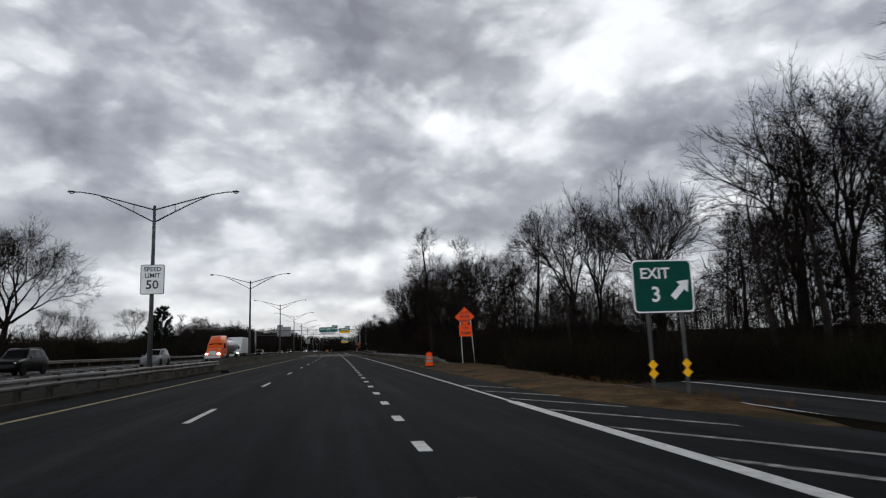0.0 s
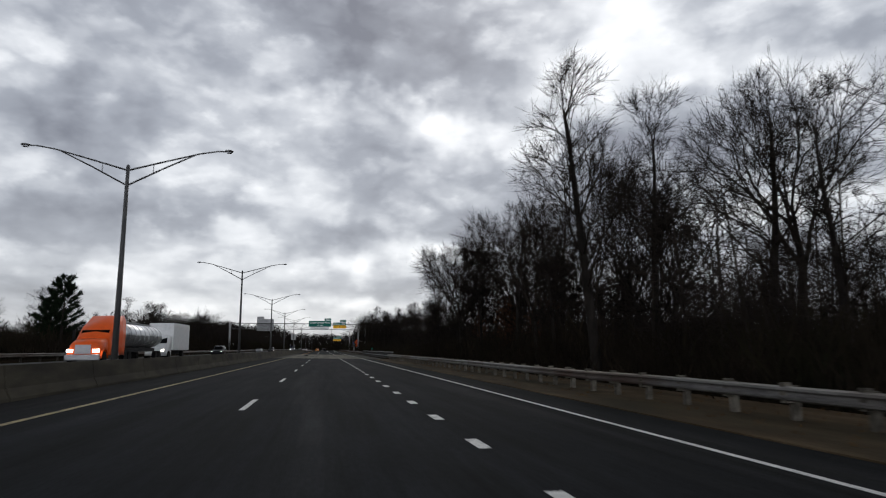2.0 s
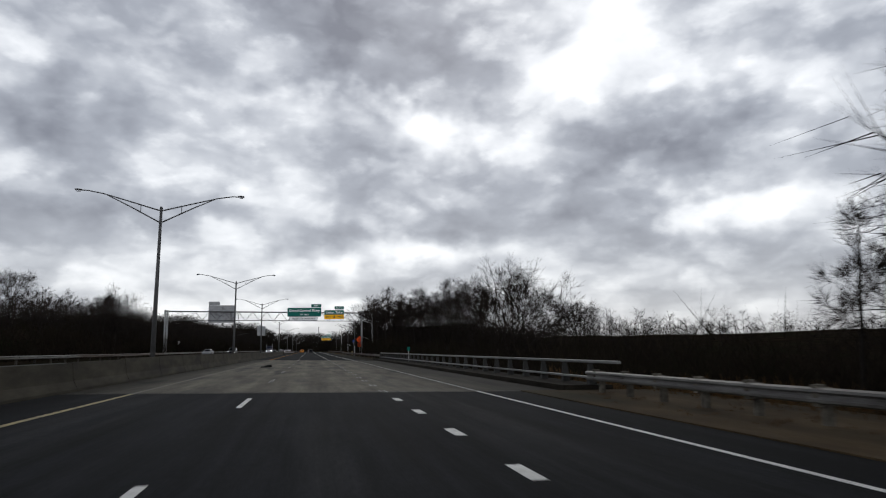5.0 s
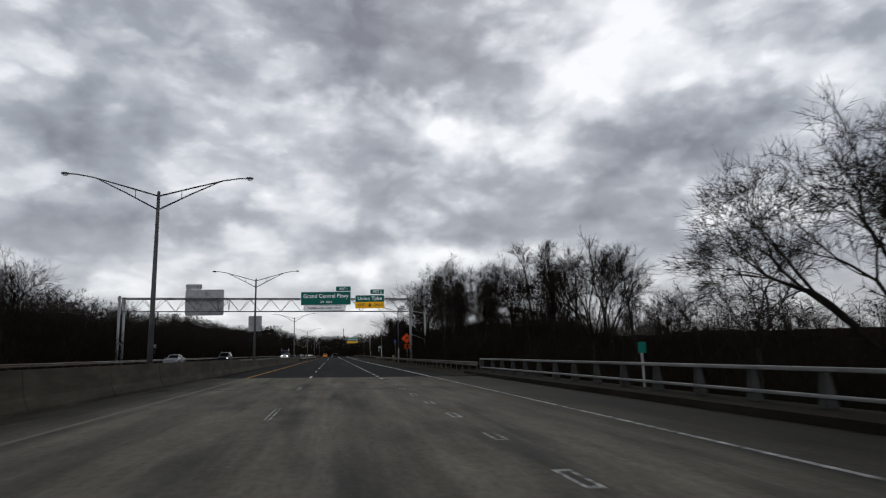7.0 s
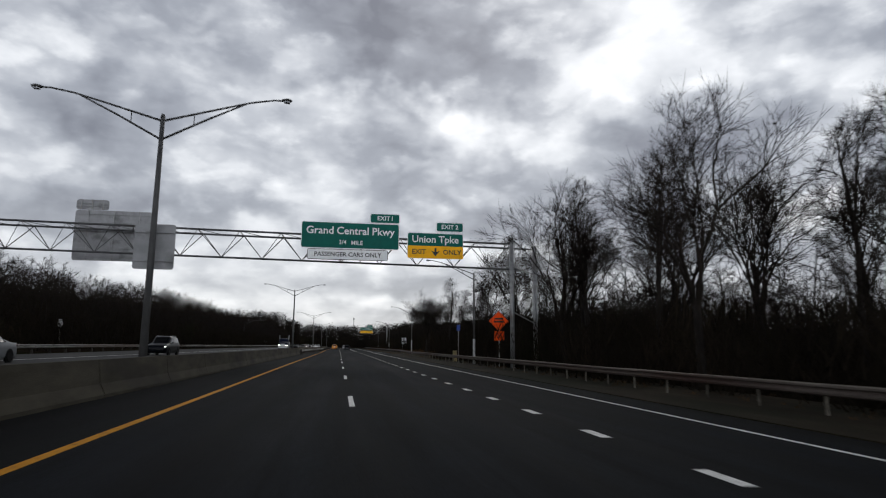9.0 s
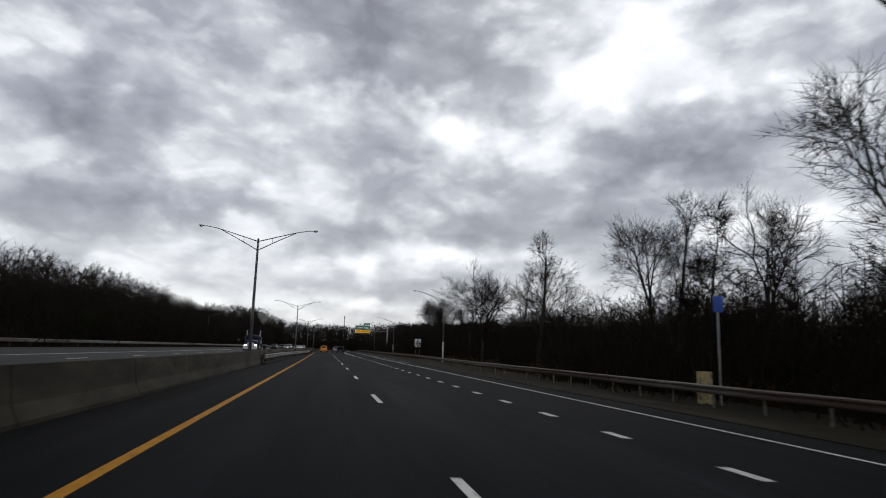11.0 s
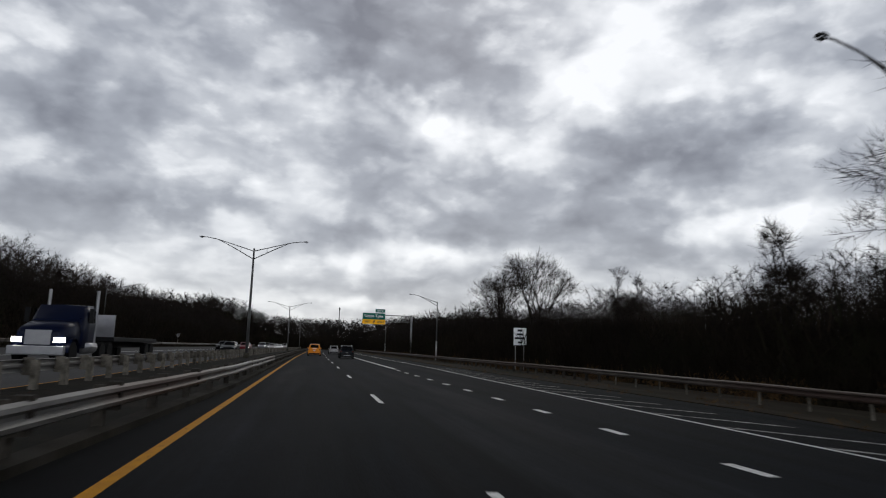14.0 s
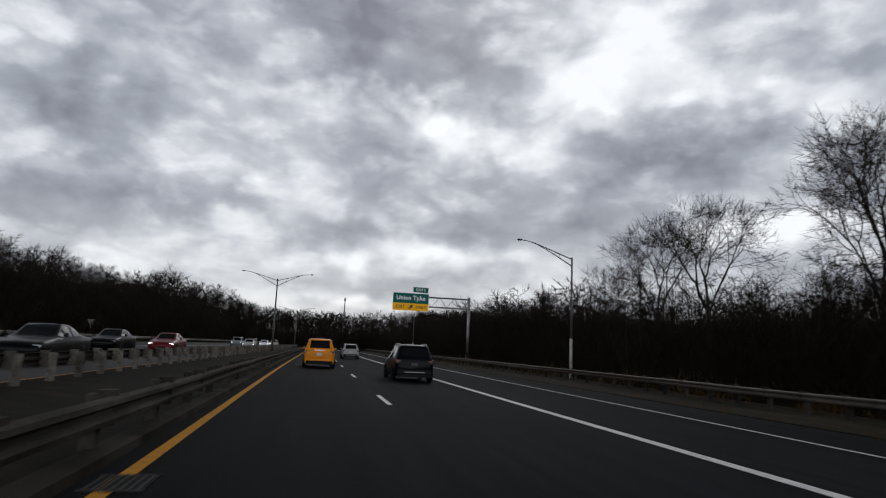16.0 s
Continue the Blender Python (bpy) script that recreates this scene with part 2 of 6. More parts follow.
wear_tracks(M_ASPHALT, [(-7.4, 0.75), (-5.6, 0.85), (-4.5, 1.25), (-3.6, 0.85), (-2.7, 1.25), (-1.7, 0.9), (-0.5, 1.3), (0.4, 0.9), (1.3, 1.3), (2.4, 0.85), (3.4, 1.0), (4.2, 0.7), (5.0, 0.95), (6.4, 0.7)])
wear_tracks(M_ASPHALT_DARK, [(-7.4, 0.5), (-5.6, 0.6), (-4.6, 1.0), (-3.6, 0.72), (-2.7, 1.1), (-1.7, 0.8), (-0.5, 1.35), (0.4, 0.9), (1.3, 1.35), (2.4, 0.85), (3.4, 1.15), (4.2, 0.75), (5.0, 1.05), (6.4, 0.7)])
wear_tracks(M_DECK, [(-7.4, 0.22), (-6.4, 0.4), (-5.6, 0.8), (-4.6, 1.15), (-3.6, 0.8), (-2.6, 1.15), (-1.5, 0.8), (-0.4, 1.2), (0.4, 0.75), (1.3, 1.15), (2.4, 0.9), (3.4, 1.1), (4.2, 0.85), (5.0, 0.75), (5.8, 0.5), (7.0, 0.24), (8.5, 0.18)], 1.1)
M_CONCRETE = surface("barrier_concrete", [(0.3, (0.03, 0.027, 0.019)), (0.7, (0.068, 0.061, 0.046))], 1.6, 0.9, 0, 0.3, 25, ((0.024, 0.022, 0.019), 0.7, 0.48, 0.72), stretch=(1, 0.35, 1.4), spec=0.1)
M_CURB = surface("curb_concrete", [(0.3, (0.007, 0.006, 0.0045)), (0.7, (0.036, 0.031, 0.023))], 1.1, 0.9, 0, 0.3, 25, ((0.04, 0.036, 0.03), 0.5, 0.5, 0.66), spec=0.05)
M_DIRT = surface("shoulder_dirt", [(0.25, (0.03, 0.0215, 0.0125)), (0.5, (0.066, 0.047, 0.027)), (0.75, (0.115, 0.086, 0.054))], 0.8, 0.95, 0, 0.6, 12, ((0.03, 0.028, 0.018), 0.25, 0.45, 0.66), stretch=(1, 0.3, 1), spec=0.04, grain=(22.0, 0.7))
M_ISLAND = surface("russet_turf", [(0.25, (0.034, 0.022, 0.011)), (0.5, (0.088, 0.054, 0.025)), (0.75, (0.17, 0.105, 0.048))], 1.4, 0.95, 0, 0.7, 14, ((0.035, 0.032, 0.018), 0.4, 0.48, 0.66), spec=0.03, grain=(18.0, 0.8))
M_VERGE = surface("trodden_verge", [(0.25, (0.01, 0.0085, 0.006)), (0.5, (0.025, 0.02, 0.0135)), (0.75, (0.05, 0.041, 0.029))], 0.8, 0.95, 0, 0.6, 12, ((0.014, 0.015, 0.009), 0.25, 0.45, 0.66), stretch=(1, 0.3, 1), spec=0.04, grain=(22.0, 0.7))
M_MEDIAN = surface("median_dirt", [(0.25, (0.005, 0.0043, 0.0032)), (0.5, (0.013, 0.0112, 0.0085)), (0.75, (0.034, 0.029, 0.022))], 0.9, 0.95, 0, 0.6, 12, ((0.012, 0.012, 0.009), 0.3, 0.45, 0.66), spec=0.04, grain=(16.0, 0.8))
M_GROUND = surface("leaf_litter", [(0.25, (0.007, 0.006, 0.005)), (0.5, (0.014, 0.011, 0.008)), (0.75, (0.028, 0.02, 0.013))], 0.35, 0.95, 0, 0.7, 6, ((0.012, 0.013, 0.008), 0.06, 0.5, 0.7), spec=0.0)
M_WHITE = surface("white_road_paint", [(0.3, (0.5, 0.5, 0.48)), (0.7, (0.75, 0.75, 0.72))], 5, 0.7, 0, 0.3, 45, ((0.12, 0.12, 0.12), 9, 0.6, 0.72))
M_WORN = surface("worn_white_paint", [(0.35, (0.1, 0.1, 0.096)), (0.65, (0.42, 0.42, 0.4))], 4, 0.8, 0, 0.3, 45, ((0.03, 0.03, 0.03), 5, 0.52, 0.62), stretch=(0.5, 1, 1))
M_YELLOW = surface("yellow_road_paint", [(0.3, (0.4, 0.165, 0.003)), (0.7, (0.56, 0.25, 0.006))], 5, 0.75, 0, 0.3, 45, ((0.1, 0.065, 0.025), 7, 0.6, 0.75), spec=0.1)
M_STEEL = surface("galvanised_steel", [(0.3, (0.2, 0.2, 0.205)), (0.7, (0.34, 0.34, 0.335))], 3, 0.5, 0.55, 0.08, 30, ((0.16, 0.13, 0.11), 0.7, 0.55, 0.75))
M_RAIL = surface("weathered_guardrail", [(0.3, (0.06, 0.055, 0.05)), (0.7, (0.19, 0.185, 0.175))], 2.5, 0.6, 0.35, 0.15, 30, ((0.055, 0.03, 0.019), 0.33, 0.47, 0.62), stretch=(1, 0.3, 1))
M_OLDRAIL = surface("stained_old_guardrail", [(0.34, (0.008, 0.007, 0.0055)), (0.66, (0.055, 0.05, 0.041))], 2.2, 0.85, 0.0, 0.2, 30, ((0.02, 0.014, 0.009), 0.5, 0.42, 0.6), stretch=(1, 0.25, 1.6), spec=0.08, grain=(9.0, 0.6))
M_WALK = surface("dirty_bridge_concrete", [(0.3, (0.011, 0.0095, 0.0075)), (0.7, (0.03, 0.026, 0.02))], 1.8, 0.95, 0, 0.3, 25, ((0.014, 0.012, 0.009), 0.7, 0.48, 0.7), stretch=(1, 0.3, 1), spec=0.05, grain=(12.0, 0.5))
M_RAILING = surface("railing_metal", [(0.3, (0.11, 0.11, 0.108)), (0.7, (0.23, 0.23, 0.225))], 3, 0.6, 0.3, 0.08, 30, ((0.06, 0.052, 0.045), 0.8, 0.55, 0.75), stretch=(1, 0.3, 1))
M_RUST = surface("rusty_guardrail", [(0.3, (0.026, 0.017, 0.012)), (0.7, (0.12, 0.1, 0.085))], 2.0, 0.7, 0.2, 0.15, 30, ((0.042, 0.02, 0.012), 0.3, 0.4, 0.58), stretch=(1, 0.22, 1))
M_POSTGREY = surface("dull_post_paint", [(0.3, (0.012, 0.012, 0.011)), (0.7, (0.032, 0.031, 0.028))], 3, 0.85, 0.0, 0.1, 30)
M_CREAM = surface("pale_yellow_paint", [(0.3, (0.2, 0.165, 0.085)), (0.7, (0.4, 0.32, 0.14))], 4, 0.8, 0, 0.3, 45, ((0.06, 0.055, 0.045), 6, 0.55, 0.65))
M_TRUSS = surface("weathered_truss_steel", [(0.3, (0.05, 0.051, 0.053)), (0.7, (0.12, 0.121, 0.122))], 2, 0.6, 0.3, 0.08, 30, ((0.04, 0.034, 0.03), 0.7, 0.55, 0.75))
M_FADED = surface("faded_yellow_paint", [(0.35, (0.08, 0.076, 0.06)), (0.65, (0.15, 0.115, 0.055))], 3, 0.8, 0, 0.3, 45, ((0.08, 0.078, 0.066), 6, 0.45, 0.55), stretch=(1, 0.3, 1))
M_POSTPALE = surface("pale_rail_timber", [(0.3, (0.05, 0.044, 0.035)), (0.7, (0.16, 0.145, 0.12))], 6, 0.9, 0.0, 0.4, 20, vary=0.7, spec=0.1)
M_POST = surface("rail_post_timber", [(0.3, (0.018, 0.015, 0.012)), (0.7, (0.06, 0.053, 0.044))], 6, 0.9, 0.0, 0.4, 20, vary=0.9, spec=0.1)
M_POLE = surface("lamp_pole_metal", [(0.3, (0.035, 0.035, 0.036)), (0.7, (0.075, 0.074, 0.072))], 2, 0.7, 0.15, 0.05, 40)
M_POLEBASE = surface("painted_pole_base", [(0.3, (0.38, 0.38, 0.37)), (0.7, (0.5, 0.5, 0.48))], 3, 0.6, 0.1, 0.05, 40, ((0.2, 0.19, 0.17), 2, 0.55, 0.75))
M_GREEN = plain("sign_green", (0.001, 0.105, 0.08), 0.5, spec=0.15)
# the sign green darkened: the exit sign's shade is put into its colour
M_GREENSHADE = plain("faded_sign_green", (0.0006, 0.055, 0.038), 0.6, spec=0.1)
M_SIGNWHITE = plain("sign_white", (0.8, 0.81, 0.8), 0.5, spec=0.3)
M_SIGNGREY = surface("sign_back_aluminium", [(0.3, (0.22, 0.22, 0.225)), (0.7, (0.32, 0.32, 0.325))], 1.5, 0.6, 0.3, 0.05, 30, ((0.15, 0.15, 0.15), 1.2, 0.55, 0.75))
M_SIGNYELLOW = plain("sign_yellow", (0.95, 0.46, 0.002), 0.5, spec=0.2)
M_ORANGE = plain("fluorescent_orange", (1.0, 0.09, 0.008), 0.5, spec=0.1)
M_BLUE = plain("sign_blue", (0.02, 0.06, 0.3), 0.45)
M_BLACK = plain("sign_black", (0.012, 0.012, 0.012), 0.5)
M_BARK = surface("bark", [(0.3, (0.009, 0.008, 0.007)), (0.7, (0.026, 0.022, 0.019))], 3.5, 0.95, 0, 0.6, 14, vary=0.7, stretch=(1, 1, 0.3), spec=0.05)
M_TWIG = surface("twigs", [(0.3, (0.008, 0.007, 0.0062)), (0.7, (0.022, 0.018, 0.015))], 0.8, 0.95, 0, 0, 1, vary=0.6, spec=0.0)
M_BRUSH = surface("brush", [(0.3, (0.008, 0.0067, 0.005)), (0.55, (0.017, 0.0138, 0.01)), (0.75, (0.034, 0.025, 0.0165))], 0.25, 0.95, 0, 0, 1, ((0.013, 0.015, 0.008), 0.12, 0.55, 0.7), spec=0.0)
M_RUSSET = surface("dry_grass", [(0.3, (0.04, 0.022, 0.01)), (0.7, (0.13, 0.078, 0.036))], 1.2, 0.95, 0, 0, 1, spec=0.0)
M_WITHERED = surface("withered_leaves", [(0.3, (0.018, 0.009, 0.005)), (0.7, (0.06, 0.026, 0.013))], 2.5, 0.9, 0, 0, 1, spec=0.02)
M_PINE = surface("pine_needles", [(0.3, (0.004, 0.007, 0.004)), (0.7, (0.012, 0.018, 0.01))], 2, 0.9, 0, 0, 1, spec=0.0)
M_TYRE = plain("tyre_rubber", (0.006, 0.006, 0.006), 0.9, spec=0.1)
M_RIM = plain("alloy", (0.35, 0.35, 0.36), 0.35, 0.8)
M_GLASS = plain("dark_car_glass", (0.003, 0.0035, 0.004), 0.1, 0.0, 0.0, 0.25)
M_TRIM = plain("black_trim", (0.006, 0.006, 0.0065), 0.7, spec=0.2)
M_TAIL = plain("tail_lamp_red", (0.09, 0.004, 0.004), 0.2, 0.0, 0.5)
M_HEAD = lamp_mat("lit_headlamp", (1.0, 0.97, 0.9), 5.0)
M_CLEAR = plain("headlamp_glass", (0.55, 0.56, 0.58), 0.15, 0.2, 0.5)
PAINT_RGB = {
    "charcoal": (0.0025, 0.0032, 0.005), "taxi_yellow": (0.62, 0.2, 0.003), "silver": (0.27, 0.255, 0.25), "black": (0.0018, 0.0018, 0.0021),
    "red": (0.1, 0.004, 0.008), "grey": (0.14, 0.145, 0.15), "orange": (0.75, 0.11, 0.02), "blue": (0.0035, 0.006, 0.02), "white": (0.66, 0.66, 0.65)}
PAINT = {k: plain("car_paint_" + k, c, 0.35, 0.0, 0.12, 0.05 if max(c) < 0.03 else 0.12) for k, c in PAINT_RGB.items()}
M_TANK = plain("polished_tank", (0.5, 0.51, 0.52), 0.3, 0.9)


# ---- mesh helpers ----
class Shape:
    """Vertices and faces gathered in lists."""

    def __init__(self):
        self.v, self.f = [], []

    def add(self, verts, faces):
        o = len(self.v)
        self.v += [tuple(p) for p in verts]
        self.f += [tuple(i + o for i in q) for q in faces]
        return self

    def box(self, x0, x1, y0, y1, z0, z1, m=None, inset=0.0):
        i = inset
        vs = [(x0, y0, z0), (x1, y0, z0), (x1, y1, z0), (x0, y1, z0), (x0 + i, y0 + i, z1), (x1 - i, y0 + i, z1), (x1 - i, y1 - i, z1), (x0 + i, y1 - i, z1)]
        if m is not None:
            vs = [m @ Vector(p) for p in vs]
        return self.add(vs, [(3, 2, 1, 0), (4, 5, 6, 7), (0, 1, 5, 4), (1, 2, 6, 5), (2, 3, 7, 6), (3, 0, 4, 7)])

    def tube(self, points, radii, sides=6, cap=True):
        pts = [Vector(p) for p in points]
        n = len(pts)
        rings = []
        for i, p in enumerate(pts):
            d = (pts[min(i + 1, n - 1)] - pts[max(i - 1, 0)]).normalized()
            a = d.cross(Vector((0, 0, 1)) if abs(d.z) < 0.9 else Vector((1, 0, 0))).normalized()
            b = d.cross(a)
            r = radii[i] if isinstance(radii, (list, tuple)) else radii
            rings.append([p + (a * math.cos(2 * math.pi * k / sides) + b * math.sin(2 * math.pi * k / sides)) * r for k in range(sides)])
        faces = []
        for i in range(n - 1):
            for k in range(sides):
                k2 = (k + 1) % sides
                faces.append((i * sides + k, i * sides + k2, (i + 1) * sides + k2, (i + 1) * sides + k))
        if cap:
            faces.append(tuple(range(sides - 1, -1, -1)))
            faces.append(tuple((n - 1) * sides + k for k in range(sides)))
        return self.add([p for r in rings for p in r], faces)

    def loft(self, rings, close=True, cap=True):
        """Skins equal rings of points."""
        s = len(rings[0])
        faces = []
        for i in range(len(rings) - 1):
            for k in range(s if close else s - 1):
                k2 = (k + 1) % s
                faces.append((i * s + k, i * s + k2, (i + 1) * s + k2, (i + 1) * s + k))
        if cap and close:
            faces.append(tuple(range(s - 1, -1, -1)))
            faces.append(tuple((len(rings) - 1) * s + k for k in range(s)))
        return self.add([p for r in rings for p in r], faces)

    def mesh(self, name, smooth=False):
        me = bpy.data.meshes.new(name)
        me.from_pydata(self.v, [], self.f)
        me.update()
        if smooth:
            me.polygons.foreach_set("use_smooth", [True] * len(me.polygons))
        return me


def part(name, shape, material, parent=None, label="", smooth=False):
    me = shape.mesh(name, smooth) if isinstance(shape, Shape) else shape
    if not me.materials:
        me.materials.append(material)
    ob = new(name, me)
    if parent is not None:
        ob.parent = parent
    if label:
        tagged(ob, label)
    return ob


def bevel(ob, width, segments=2):
    b = ob.modifiers.new("bevel", "BEVEL")
    b.width, b.segments, b.limit_method, b.angle_limit = width, segments, "ANGLE", radians(35)
    return ob


def thing(name, label, category, at=(0, 0, 0), turn=0.0, group="", kind=""):
    ob = new(name)
    ob.empty_display_size = 0.3
    ob.matrix_basis = pose(*at, 0, 0, turn)
    return tagged(ob, label, category, group, kind)


def words(name, text, size, material, parent, m, label=""):
    """Raised lettering as a mesh, centred at the pose m and facing its -y side."""
    if " " in text:
        said = [words(name, w, size, material, parent, m, label) for w in text.split()]
        gap, wide = size * 0.3, [max(v.co.x for v in ob.data.vertices) - min(v.co.x for v in ob.data.vertices) for ob in said]
        x = -(sum(wide) + gap * (len(said) - 1)) / 2
        for ob, w in zip(said, wide):
            ob.matrix_basis = m @ pose(x + w / 2, 0, 0, 90, 0, 0)
            x += w + gap
        return said[0]
    cu = bpy.data.curves.new(name, "FONT")
    cu.body, cu.size, cu.align_x, cu.align_y, cu.extrude = text, size, "CENTER", "CENTER", 0.004
    cu.resolution_u = 2
    cu.offset = size * 0.016
    tmp = bpy.data.objects.new(name + "_tmp", cu)
    scene.collection.objects.link(tmp)
    me = bpy.data.meshes.new_from_object(tmp.evaluated_get(bpy.context.evaluated_depsgraph_get()))
    bpy.data.objects.remove(tmp)
    bpy.data.curves.remove(cu)
    me.materials.clear()
    me.materials.append(material)
    ob = new(name, me)
    ob.parent = parent
    ob.matrix_basis = m @ pose(0, 0, 0, 90, 0, 0)
    if label:
        tagged(ob, label)
    return ob


# ---- the parkway's line ----
LINE_X = [0.0, 0.3, 0.52, 0.58, 0.6, 0.7, 0.66, 0.52, 0.5, 0.42, 0.2, 0.05, 0.2, 0.42, 0.6]
FALL = -0.0249


def line_x(y):
    y = min(max(y, 0.0), 559.0)
    i = int(y // 40)
    w = y / 40 - i
    p = [LINE_X[min(max(i + k, 0), 14)] for k in (-1, 0, 1, 2)]
    ma, mb = (p[2] - p[0]) / 2, (p[3] - p[1]) / 2
    return (2 * w**3 - 3 * w * w + 1) * p[1] + (w**3 - 2 * w * w + w) * ma + (-2 * w**3 + 3 * w * w) * p[2] + (w**3 - w * w) * mb


def bank(u):
    """The cross fall of the carriageways."""
    return FALL * max(-30.0, min(12.0, u))


def at(u, y, z=0.0):
    """A point u metres right of the parkway's line, z above the pavement."""
    return (line_x(y) + u, y, bank(u) + z)


def between(table, y):
    """Linear reading of rows (y, value)."""
    if y <= table[0][0]:
        return table[0][1]
    for (a, p), (b, q) in zip(table, table[1:]):
        if y <= b:
            return p + (q - p) * (y - a) / (b - a)
    return table[-1][1]


def steps(y0, y1, d):
    n = max(1, round((y1 - y0) / d))
    return [y0 + (y1 - y0) * i / n for i in range(n + 1)]


def strip(u0, u1, y0, y1, z0, z1, d=6.0):
    """A slab that follows the line; u0, u1 may be tables over y."""
    s = Shape()
    rings = []
    for y in steps(y0, y1, d):
        a = u0 if isinstance(u0, (int, float)) else between(u0, y)
        b = u1 if isinstance(u1, (int, float)) else between(u1, y)
        rings.append([at(a, y, z0), at(a, y, z1), at(b, y, z1), at(b, y, z0)])
    return s.loft(rings)


def sweep(profile, u, y0, y1, d=6.0):
    """A closed profile of (across, up) swept along the line at u."""
    s = Shape()
    rings = []
    for y in steps(y0, y1, d):
        uu = u if isinstance(u, (int, float)) else between(u, y)
        x, _, z = at(uu, y)
        rings.append([(x + a, y, z + b) for a, b in profile])
    return s.loft(rings)


# ---- terrain: one sheet to the horizon ----
DECK0, DECK1 = 152.0, 219.2


def rough(x, y, s):
    return noise.noise(Vector((x * s, y * s, 1.7)))


def terrain(u, y):
    z = bank(u) - 0.10
    if u > 12:
        k = min(1.0, (u - 12) / 10)
        dip = math.exp(-((y - 195) / 38) ** 2)
        z += -3.5 * k * dip + k * 0.5 * rough(u, y, 0.07)
        rise = min(1.0, max(0.0, (y - 235) / 40)) * min(1.0, max(0.0, (u - 17) / 22))
        wood = min(1.0, max(0.0, (y - 70) / 20)) * min(1.0, max(0.0, (165 - y) / 20)) * min(1.0, max(0.0, (u - 16) / 20))
        z += (3.4 + 1.2 * rough(u, y, 0.05)) * rise + 1.5 * wood + 1.0 * min(1.0, max(0.0, (u - 55) / 60))
    if u > 12.2 and y < 92:
        z -= 0.85 * min(1.0, (u - 12.2) / 1.8) * min(1.0, (92 - y) / 25)
    if u < -27:
        k = min(1.0, max(0.0, -31 - u) / 20)
        hill = min(1.0, max(0.0, (y - 190) / 120)) + 0.35 * min(1.0, max(0.0, (y - 370) / 50))
        z += k * (1.2 + 5.8 * hill) + k * 1.6 * rough(u, y, 0.03) 
    far = max(0.0, min(1.0, (y - 590) / 170))
    z += far * far * (3 - 2 * far) * 5.0 * min(1.0, max(0.0, (y - 590) / 170) + abs(u) / 400)
    return z


def build_ground():
    us = [-2200, -1500, -1000, -700, -500, -380, -300, -240, -190, -150, -125, -105, -90] + list(range(-80, -24, 4)) + [-24, -20, -15, -11, -9, -7, -3, 2, 6, 8, 9.5, 11, 12.5, 14, 16, 18, 21] + list(range(25, 85, 5)) + [95, 115, 140, 180, 240, 320, 420, 600, 900, 1400, 2200]
    ys = [-1800, -1100, -600, -350, -200, -120, -70, -40] + list(range(-20, 620, 8)) + list(range(630, 800, 15)) + [820, 860, 920, 1000, 1100, 1300, 1600, 2000, 2600]
    s = Shape()
    verts = [(line_x(y) + u, y, terrain(u, y)) for y in ys for u in us]
    n = len(us)
    faces = [(j * n + i, j * n + i + 1, (j + 1) * n + i + 1, (j + 1) * n + i) for j in range(len(ys) - 1) for i in range(n - 1)]
    s.add(verts, faces)
    tagged(part("ground", s, M_GROUND, smooth=True), "dark brown leaf litter and bare winter soil beside the parkway", "ground", kind="structure")


build_ground()
END = 640.0

# ---- carriageways ----
road = tagged(part("road", Shape().add(*(lambda a, b: (a.v + b.v, a.f + [tuple(i + len(a.v) for i in q) for q in b.f]))(
    strip(-7.55, 7.35, -60, DECK0, -0.3, 0.0), strip([(-60, -7.55), (322, -7.55), (345, -7.3), (378, -6.2), (430, -6.05)], [(DECK1, 7.35), (345, 7.4), (375, 10.8), (455, 10.4), (490, 11.0), (END, 11.0)], DECK1, END, -0.3, 0.0))), M_ASPHALT),
    "dark worn asphalt parkway with three lanes and tyre-polished tracks", "road", kind="structure")
deck = tagged(part("bridge_deck", strip(-7.55, 9.0, DECK0, DECK1, -0.4, 0.0), M_DECK), "pale stained concrete bridge deck with expansion joints", "bridge deck", kind="structure")
for y in (180.3, 205.7, DECK1 - 0.1, DECK0 + 0.2):
    part("expansion_joint", strip(-7.5, 8.9, y, y + 0.14, -0.02, 0.004, 1), M_TRIM, deck, "dark rubber expansion joint")
for u, y, r in ((-6.9, 206, 0.35), (1.5, 173.5, 0.16), (3.2, 183, 0.22)):
    s = Shape()
    ring = [at(u + r * math.cos(k * 0.7) * random.uniform(0.6, 1.1), y + 1.6 * r * math.sin(k * 0.7) * random.uniform(0.6, 1.1), 0.005) for k in range(9)]
    part("asphalt_patch", s.add(ring, [tuple(range(9))]), M_ASPHALT, deck, "ragged dark asphalt patch")

road.data.materials.append(M_ASPHALT_DARK)
for p in road.data.polygons:
    if p.center.y > DECK1:
        p.material_index = 1
for ob in (road, deck):
    across = ob.data.attributes.new("across", "FLOAT", "POINT")
    for v, a in zip(ob.data.vertices, across.data):
        a.value = v.co.x - line_x(v.co.y)

